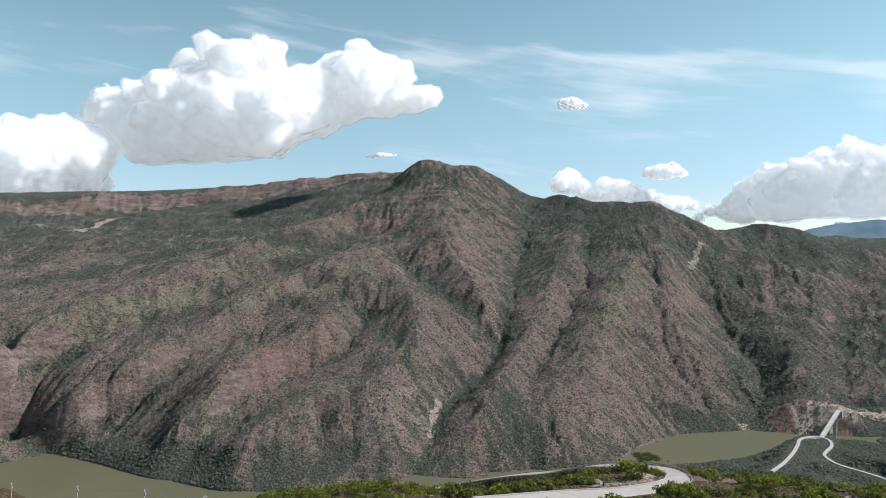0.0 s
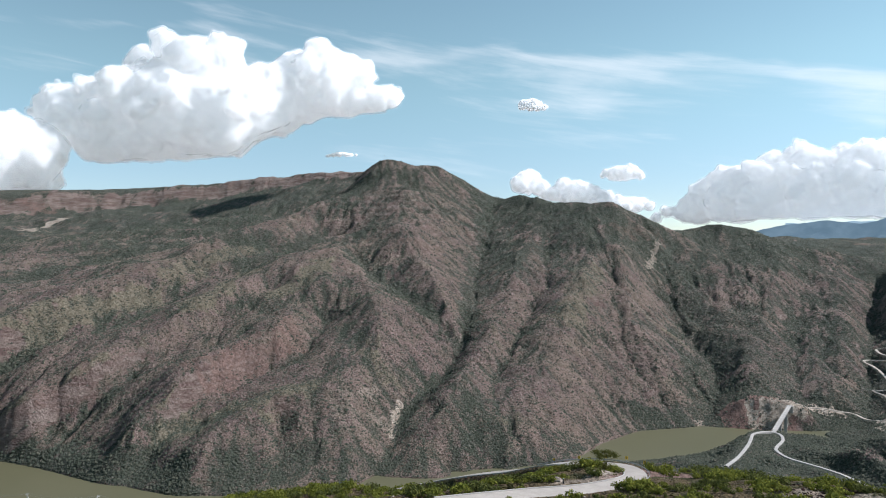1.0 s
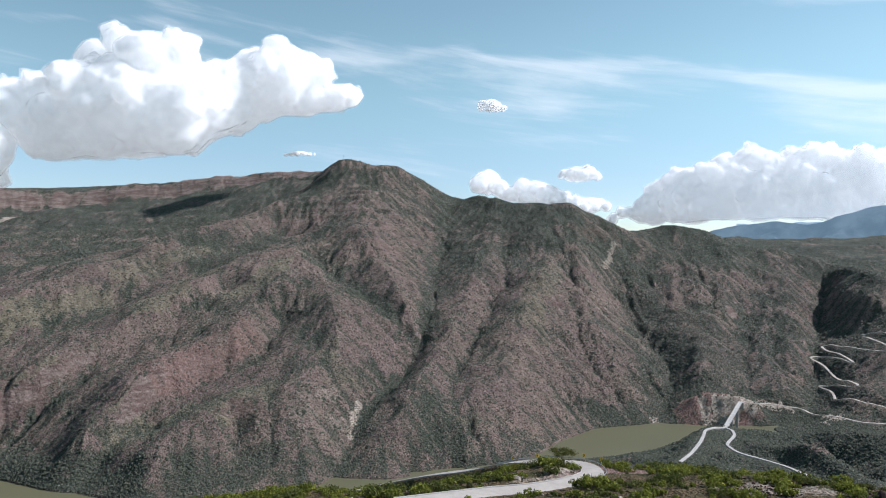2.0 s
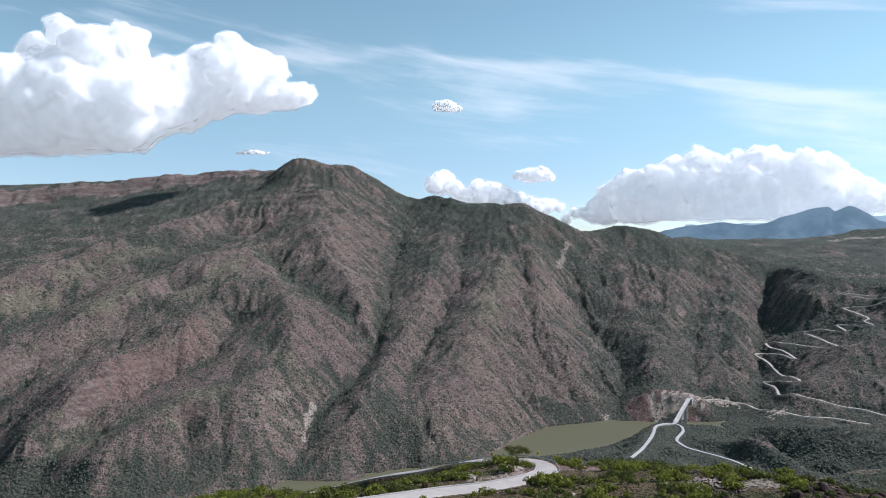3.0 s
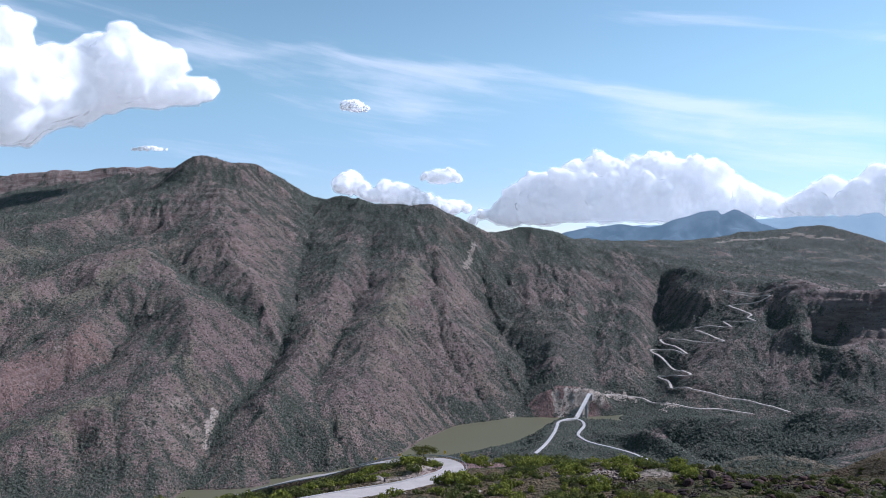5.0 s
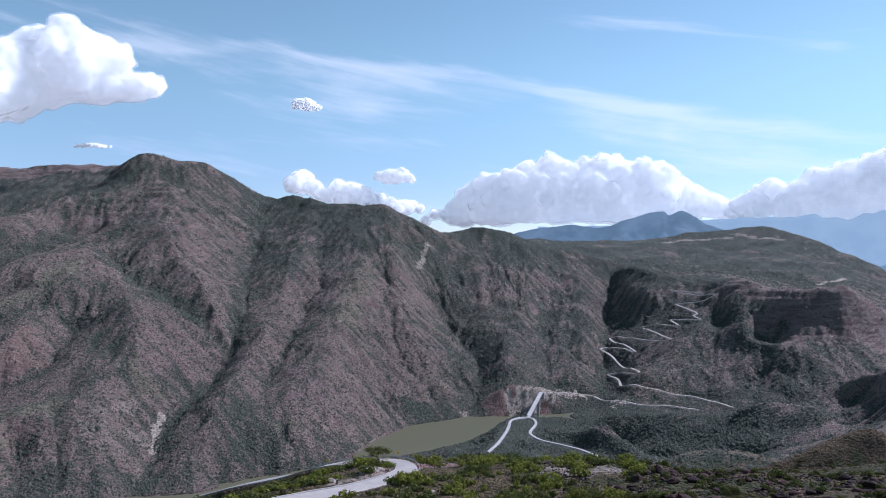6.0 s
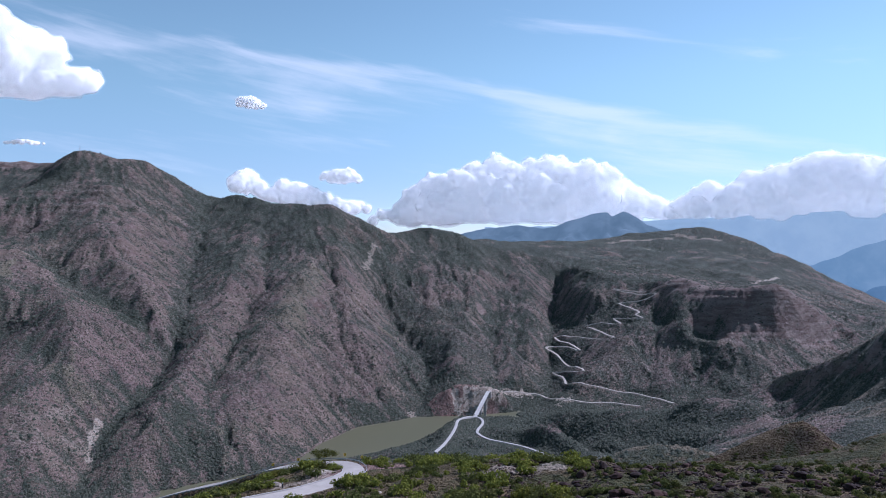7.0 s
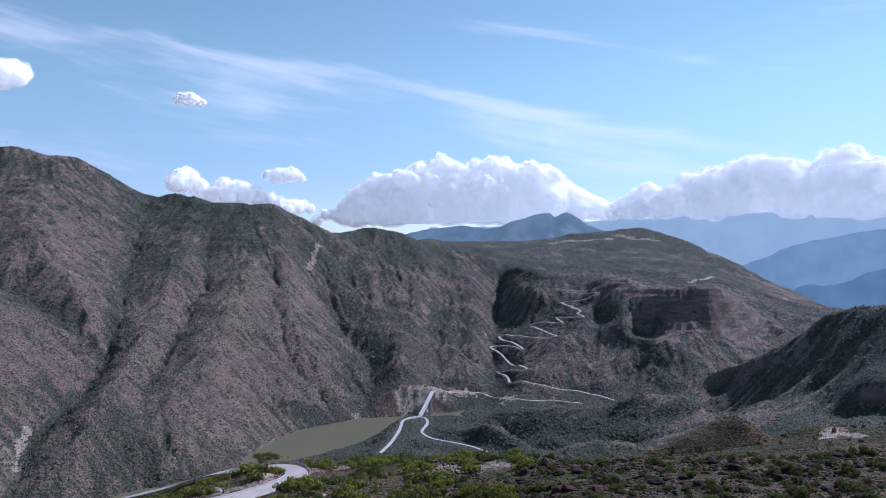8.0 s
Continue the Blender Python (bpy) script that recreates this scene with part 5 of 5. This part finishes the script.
for h in (4, 8, 12, 16):
    bm = bmesh.new()
    w = 1.6 - 1.2 * h / 17
    for k in range(3):
        p = [(math.cos(q * 2.094) * w, math.sin(q * 2.094) * w, h) for q in (k, k + 1)]
        rod(bm, p[0], p[1], 0.12, 0.12, 5)
    part("brace", bm, STEEL, mast)


# ---------------------------------------------------------------- bushes and trees on the near hill
def leaf_material(name, light, dark):
    m, n = material(name)
    info = n.add("ShaderNodeObjectInfo").outputs["Random"]
    island = n.add("ShaderNodeNewGeometry").outputs["Random Per Island"]
    tone = n.mix(island, dark, light)
    shift = n.add("ShaderNodeHueSaturation", {"Color": tone, "Hue": n.math("ADD", 0.485, n.math("MULTIPLY", info, 0.035)),
                                              "Value": n.math("ADD", 0.75, n.math("MULTIPLY", info, 0.5))}).outputs[0]
    leaf = n.add("ShaderNodeBsdfDiffuse", {"Color": shift})
    through_leaf = n.add("ShaderNodeBsdfTranslucent", {"Color": shift})
    both = n.add("ShaderNodeMixShader", {0: 0.35, 1: leaf.outputs[0], 2: through_leaf.outputs[0]})
    n.tree.links.new(both.outputs[0], n.add("ShaderNodeOutputMaterial").inputs[0])
    return m


OLIVE = leaf_material("olive_leaves", (0.150, 0.150, 0.045), (0.060, 0.068, 0.022))
FRESH = leaf_material("fresh_leaves", (0.225, 0.215, 0.040), (0.090, 0.098, 0.022))
GREYISH = leaf_material("dry_leaves", (0.150, 0.132, 0.060), (0.066, 0.064, 0.030))
BARK = plain("grey_bark", (0.14, 0.11, 0.085), 0.95, 0.3, 3.0)


def bush(seed, width, height, leaves, leaf, m, label, bare=0.25):
    """Limbs from the ground and leaf sprays in several uneven clumps at their ends."""
    rng = random.Random(seed)
    shrub = thing("bush", pose(0, 0, 0), label, "bush", "bushes on the near hill")
    clumps = []
    bm = bmesh.new()
    for k in range(rng.randint(11, 15)):
        angle, reach = rng.uniform(0, 6.28), rng.uniform(0.05, 0.46) * width
        tip = Vector((math.cos(angle) * reach, math.sin(angle) * reach, height * rng.uniform(0.22, 0.62)))
        mid = tip * 0.5 + Vector((rng.uniform(-0.1, 0.1), rng.uniform(-0.1, 0.1), -0.05)) * width
        foot = Vector((math.cos(angle) * 0.05, math.sin(angle) * 0.05, -0.3))
        rod(bm, foot, mid, 0.05 * width / 2, 0.035 * width / 2, 5)
        rod(bm, mid, tip, 0.035 * width / 2, 0.012 * width / 2, 5)
        clumps.append((tip, rng.uniform(0.14, 0.25) * width))
    part("stem", bm, BARK, shrub)
    verts, faces = [], []
    for k in range(leaves):
        tip, r = clumps[k % len(clumps)]
        v = Vector((rng.gauss(0, 1), rng.gauss(0, 1), rng.gauss(0, 0.7))).normalized() * r * rng.uniform(0.55, 1.08) ** 0.6
        c = tip + v
        if c.z < 0.08 * height:
            c.z = 0.08 * height + rng.random() * 0.2
        out = (v.normalized() + Vector((rng.uniform(-0.7, 0.7), rng.uniform(-0.7, 0.7), rng.uniform(-0.2, 0.9)))).normalized()
        side = out.orthogonal().normalized()
        side = Matrix.Rotation(rng.uniform(0, 6.28), 3, out) @ side
        up = out.cross(side)
        s = leaf * rng.uniform(0.6, 1.35)
        base = len(verts)
        verts += [c - side * s * 0.5, c - up * s * 0.28 + out * s * 0.1, c + side * s * 0.6, c + up * s * 0.28 + out * s * 0.1]
        faces.append((base, base + 1, base + 2, base + 3))
    crown = new("crown", mesh_of("crown", [v[:] for v in verts], faces))
    crown.data.materials.append(m)
    crown.parent = shrub
    return shrub


KINDS = [bush(1, 3.4, 2.0, 560, 0.40, OLIVE, "low rounded olive-green thorn bush on dry ground"),
         bush(2, 4.0, 2.3, 620, 0.42, FRESH, "bright yellow-green leafy bush on the hillside"),
         bush(3, 2.7, 1.7, 440, 0.36, OLIVE, "small dark green thorn bush among dry grass"),
         bush(4, 2.8, 1.5, 380, 0.36, GREYISH, "sparse grey-green dry bush on stony ground"),
         bush(5, 5.4, 3.3, 860, 0.48, FRESH, "spreading light green tree-like shrub with an uneven crown"),
         bush(6, 5.0, 2.9, 800, 0.46, OLIVE, "broad dark olive shrub on the slope")]


def off_road(x, y):
    return float(np.min(np.hypot(HAIRPIN[:, 0] - x, HAIRPIN[:, 1] - y)))


rng = random.Random(77)
spots, tries = [], 0
taken = np.zeros((0, 2))
while len(spots) < 2150 and tries < 40000:
    tries += 1
    bearing, r = rng.uniform(-64, 28), math.sqrt(rng.uniform(135 ** 2, 430 ** 2))
    if rng.random() < 0.5:
        r = rng.uniform(135, 245)
    if tries % 6 == 0:
        bearing, r = rng.uniform(-2, 17), rng.uniform(255, 330)
    x, y = -r * math.sin(radians(bearing)), r * math.cos(radians(bearing))
    clear = off_road(x, y)
    patch = float(perlin(np.array([x / 20.0]), np.array([y / 20.0]), 501)[0])
    want = 0.95 + 1.1 * patch
    if bearing < -37 and r < 215:
        want = 0.80 + 0.9 * max(patch, 0)
    size = rng.uniform(0.5, 1.25)
    if clear < 4.4 + size * 1.5 or rng.random() > want:
        continue
    if len(taken) and np.min(np.abs(taken - [x, y]).sum(1)) < 1.7:
        continue
    taken = np.concatenate([taken, [[x, y]]])
    spots.append((x, y, bearing, r, size))


def kind_for(bearing, r):
    if -37 < bearing < -24 and 190 < r < 250:
        return rng.choice((1, 1, 4, 4, 5))
    if bearing > -3 and r > 250:
        return rng.choice((1, 1, 4, 4, 4, 5))
    if bearing < -36:
        return rng.choice((0, 2, 2, 3, 3))
    return rng.choice((0, 0, 1, 1, 1, 2, 3, 4, 5))


spots.sort(key=lambda s: s[3])
used, rest = set(), []
for x, y, bearing, r, size in spots:
    kind = kind_for(bearing, r)
    z = float(ground_at(x, y)) - 0.05
    m = pose(x, y, z, 0, 0, rng.uniform(0, 360))
    if kind not in used:
        used.add(kind)
        KINDS[kind].matrix_world = m
    elif len(rest) == 0 and sum(1 for s in spots if s[3] < r) < 294:
        made = copy_thing(KINDS[kind], m)
        made.scale = (size * rng.uniform(0.9, 1.15), size * rng.uniform(0.9, 1.15), size * rng.uniform(0.85, 1.1))
    else:
        rest.append((kind, m @ Matrix.Diagonal((size, size, size, 1))))
# a close row of broad shrubs on the island between the two arms of the road
for x, y in ((46, 221), (49, 222), (53, 222), (56, 222), (59, 221), (62, 219), (65, 217)):
    kind = 5 if x < 45 else rng.choice((4, 5))
    made = copy_thing(KINDS[kind], pose(x, y, float(ground_at(x, y)) - 0.1, 0, 0, rng.uniform(0, 360)))
    made.scale = (rng.uniform(0.95, 1.2), rng.uniform(0.95, 1.2), rng.uniform(0.8, 1.0))
# the bushes farther down the slopes, past counting
for m, label in ((OLIVE, "olive-green bushes over the lower slopes"), (FRESH, "fresh green bushes over the lower slopes"), (GREYISH, "grey-green dry bushes over the lower slopes")):
    verts, faces, count = [], [], 0
    for kind, place in rest:
        me = [c for c in KINDS[kind].children if c.name.startswith("crown")][0].data
        if me.materials[0] != m:
            continue
        co = np.empty(len(me.vertices) * 3, np.float32)
        me.vertices.foreach_get("co", co)
        co = co.reshape(-1, 4, 3)[::4]
        centre = co.mean(1, keepdims=True)
        co = ((co - centre) * 1.75 + centre).reshape(-1, 3)
        p = np.array(place)
        verts.append(co @ p[:3, :3].T + p[:3, 3])
        faces.append(np.arange(len(co)).reshape(-1, 4) + count)
        count += len(co)
    if verts:
        ob = tagged(new("bushes", mesh_of("bushes", np.concatenate(verts), np.concatenate(faces))), label, "bushes", kind="stuff")
        ob.data.materials.append(m)


# ---------------------------------------------------------------- thorn tree behind the bend
def thorn_tree(m, seed):
    """A short leaning trunk that forks into limbs under a wide, flat, uneven crown."""
    rng = random.Random(seed)
    tree = thing("thorn_tree", m, "wide flat-crowned green thorn tree behind the guard rail", "tree")
    bm = bmesh.new()
    rod(bm, (0, 0, -0.6), (0.25, 0.1, 1.4), 0.24, 0.17, 8)
    part("trunk", bm, BARK, tree)
    verts, faces = [], []
    for k in range(9):
        angle, reach = k * 0.7 + rng.uniform(-0.2, 0.2), rng.uniform(1.6, 4.2)
        tip = Vector((math.cos(angle) * reach, math.sin(angle) * reach, 3.1 + rng.uniform(-0.4, 0.5) - reach * 0.08))
        bm = bmesh.new()
        mid = Vector((0.25, 0.1, 1.4)).lerp(tip, 0.55) + Vector((0, 0, 0.15))
        rod(bm, (0.25, 0.1, 1.3), mid, 0.11, 0.07, 6)
        rod(bm, mid, tip, 0.07, 0.02, 6)
        part("limb", bm, BARK, tree)
        for _ in range(420):
            v = Vector((rng.gauss(0, 0.75), rng.gauss(0, 0.75), rng.gauss(0, 0.28)))
            c = tip + v
            out = (v + Vector((0, 0, 0.6)) + Vector((rng.uniform(-1, 1), rng.uniform(-1, 1), rng.uniform(-0.5, 1)))).normalized()
            side = Matrix.Rotation(rng.uniform(0, 6.28), 3, out) @ out.orthogonal().normalized()
            up, size, base = out.cross(side), rng.uniform(0.2, 0.42), len(verts)
            verts += [c - side * size * 0.5, c - up * size * 0.3, c + side * size * 0.5, c + up * size * 0.3]
            faces.append((base, base + 1, base + 2, base + 3))
    crown = new("crown", mesh_of("crown", [v[:] for v in verts], faces))
    crown.data.materials.append(OLIVE)
    crown.parent = tree
    return tree


thorn_tree(pose(68, 237, float(ground_at(68, 237)), 0, 0, 40), 91)


# ---------------------------------------------------------------- boulders and rubble
def stone_material(name, a, b):
    m, n = material(name)
    place = n.add("ShaderNodeNewGeometry").outputs["Position"]
    info = n.add("ShaderNodeObjectInfo").outputs["Random"]
    grain = n.noise(place, 2.5, 5, 0.65)
    tone = n.mix(n.ramp(n.math("ADD", grain, n.math("MULTIPLY", n.math("SUBTRACT", info, 0.5), 0.25)), 0.35, 0.68), a, b)
    bump = n.add("ShaderNodeBump", {"Strength": 0.6, "Distance": 0.12, "Height": grain}).outputs[0]
    surface(n, tone, 0.92, bump, Specular_IOR_Level=0.2)
    return m


DARK_STONE = stone_material("dark_red_stone", (0.018, 0.010, 0.008), (0.058, 0.026, 0.018))
PALE_STONE = stone_material("pale_stone", (0.22, 0.18, 0.14), (0.42, 0.36, 0.29))


def boulder(seed, m, label):
    bm = bmesh.new()
    bmesh.ops.create_icosphere(bm, subdivisions=2, radius=0.5)
    r = random.Random(seed)
    shift = Vector((r.uniform(-9, 9), r.uniform(-9, 9), r.uniform(-9, 9)))
    for v in bm.verts:
        v.co *= 1 + 0.45 * noise.noise(v.co * 2.3 + shift) + 0.18 * noise.noise(v.co * 5.5 + shift)
        v.co.z *= 0.72
    me = bpy.data.meshes.new("boulder")
    bm.to_mesh(me)
    bm.free()
    me.materials.append(m)
    return tagged(new("boulder", me), label, "boulder", "boulders on the near hill")


STONES = [boulder(k, DARK_STONE, "rough dark red-brown boulder in dry grass") for k in range(5)]
STONES += [boulder(20 + k, PALE_STONE, "pale weathered boulder beside the road") for k in range(2)]
rng = random.Random(5)
used, placed = set(), 0
while placed < 290:
    bearing, r = rng.uniform(-64, -30), math.sqrt(rng.uniform(140 ** 2, 212 ** 2))
    kind = rng.randrange(5)
    if placed > 262:
        bearing, r, kind = rng.uniform(-22, 12), rng.uniform(180, 320), 5 + placed % 2
    x, y = -r * math.sin(radians(bearing)), r * math.cos(radians(bearing))
    patch = float(perlin(np.array([x / 14.0]), np.array([y / 14.0]), 611)[0])
    if placed <= 262 and rng.random() > 0.35 + 1.6 * patch:
        continue
    if off_road(x, y) < 6.0:
        continue
    size = min(3.0, 0.85 * math.exp(abs(rng.gauss(0, 0.65))))
    m = pose(x, y, float(ground_at(x, y)) + size * 0.12, rng.uniform(-15, 15), rng.uniform(-15, 15), rng.uniform(0, 360))
    placed += 1
    made = STONES[kind] if kind not in used else copy_thing(STONES[kind], m)
    if kind not in used:
        used.add(kind)
        made.matrix_world = m
    made.scale = (size * rng.uniform(0.9, 1.5), size * rng.uniform(0.8, 1.2), size * rng.uniform(0.7, 1.1))


def rubble(count, seed, m, label, bearing, reach, low, high, grain, cut):
    """Small stones and tufts strewn over the near ground: past counting."""
    rng = np.random.default_rng(seed)
    a, r = np.radians(rng.uniform(*bearing, count)), np.sqrt(rng.uniform(reach[0] ** 2, reach[1] ** 2, count))
    x, y = -r * np.sin(a), r * np.cos(a)
    keep = perlin(x / grain, y / grain, seed) + rng.uniform(-0.25, 0.25, count) > cut
    path = HAIRPIN[::4]
    keep &= np.min(np.hypot(x[:, None] - path[None, :, 0], y[:, None] - path[None, :, 1]), axis=1) > 5.5
    x, y = x[keep], y[keep]
    bm = bmesh.new()
    bmesh.ops.create_icosphere(bm, subdivisions=1, radius=0.5)
    ball = np.array([v.co[:] for v in bm.verts])
    tri = np.array([[v.index for v in f.verts] for f in bm.faces])
    bm.free()
    n_made = len(x)
    s = rng.uniform(low, high, n_made) * np.exp(rng.normal(0, 0.3, n_made))
    lump = 1 + rng.normal(0, 0.25, (n_made, len(ball)))
    flat = np.stack([rng.uniform(0.8, 1.5, n_made), rng.uniform(0.8, 1.5, n_made), rng.uniform(0.5, 0.9, n_made)], -1)
    verts = ball[None] * lump[:, :, None] * flat[:, None, :] * s[:, None, None] + np.stack([x, y, ground_at(x, y) + s * 0.1], -1)[:, None, :]
    ob = tagged(new("rubble" if m in (DARK_STONE, PALE_STONE) else "undergrowth",
                    mesh_of("rubble", verts.reshape(-1, 3), (tri[None] + (np.arange(n_made) * len(ball))[:, None, None]).reshape(-1, 3))), label, "rubble" if m in (DARK_STONE, PALE_STONE) else "undergrowth", kind="stuff")
    ob.data.materials.append(m)


rubble(11000, 701, DARK_STONE, "dark red stones strewn over the stony shoulder", (-64, -27), (140, 215), 0.2, 0.55, 13.0, 0.08)
rubble(1500, 702, PALE_STONE, "pale stones and broken rock along the road", (-24, 14), (165, 330), 0.2, 0.5, 16.0, 0.2)
TUFT = leaf_material("dry_tufts", (0.140, 0.115, 0.050), (0.055, 0.050, 0.024))
rubble(12000, 703, TUFT, "low dry tufts and seedlings over the ground", (-64, 30), (135, 420), 0.35, 0.9, 20.0, -0.05)
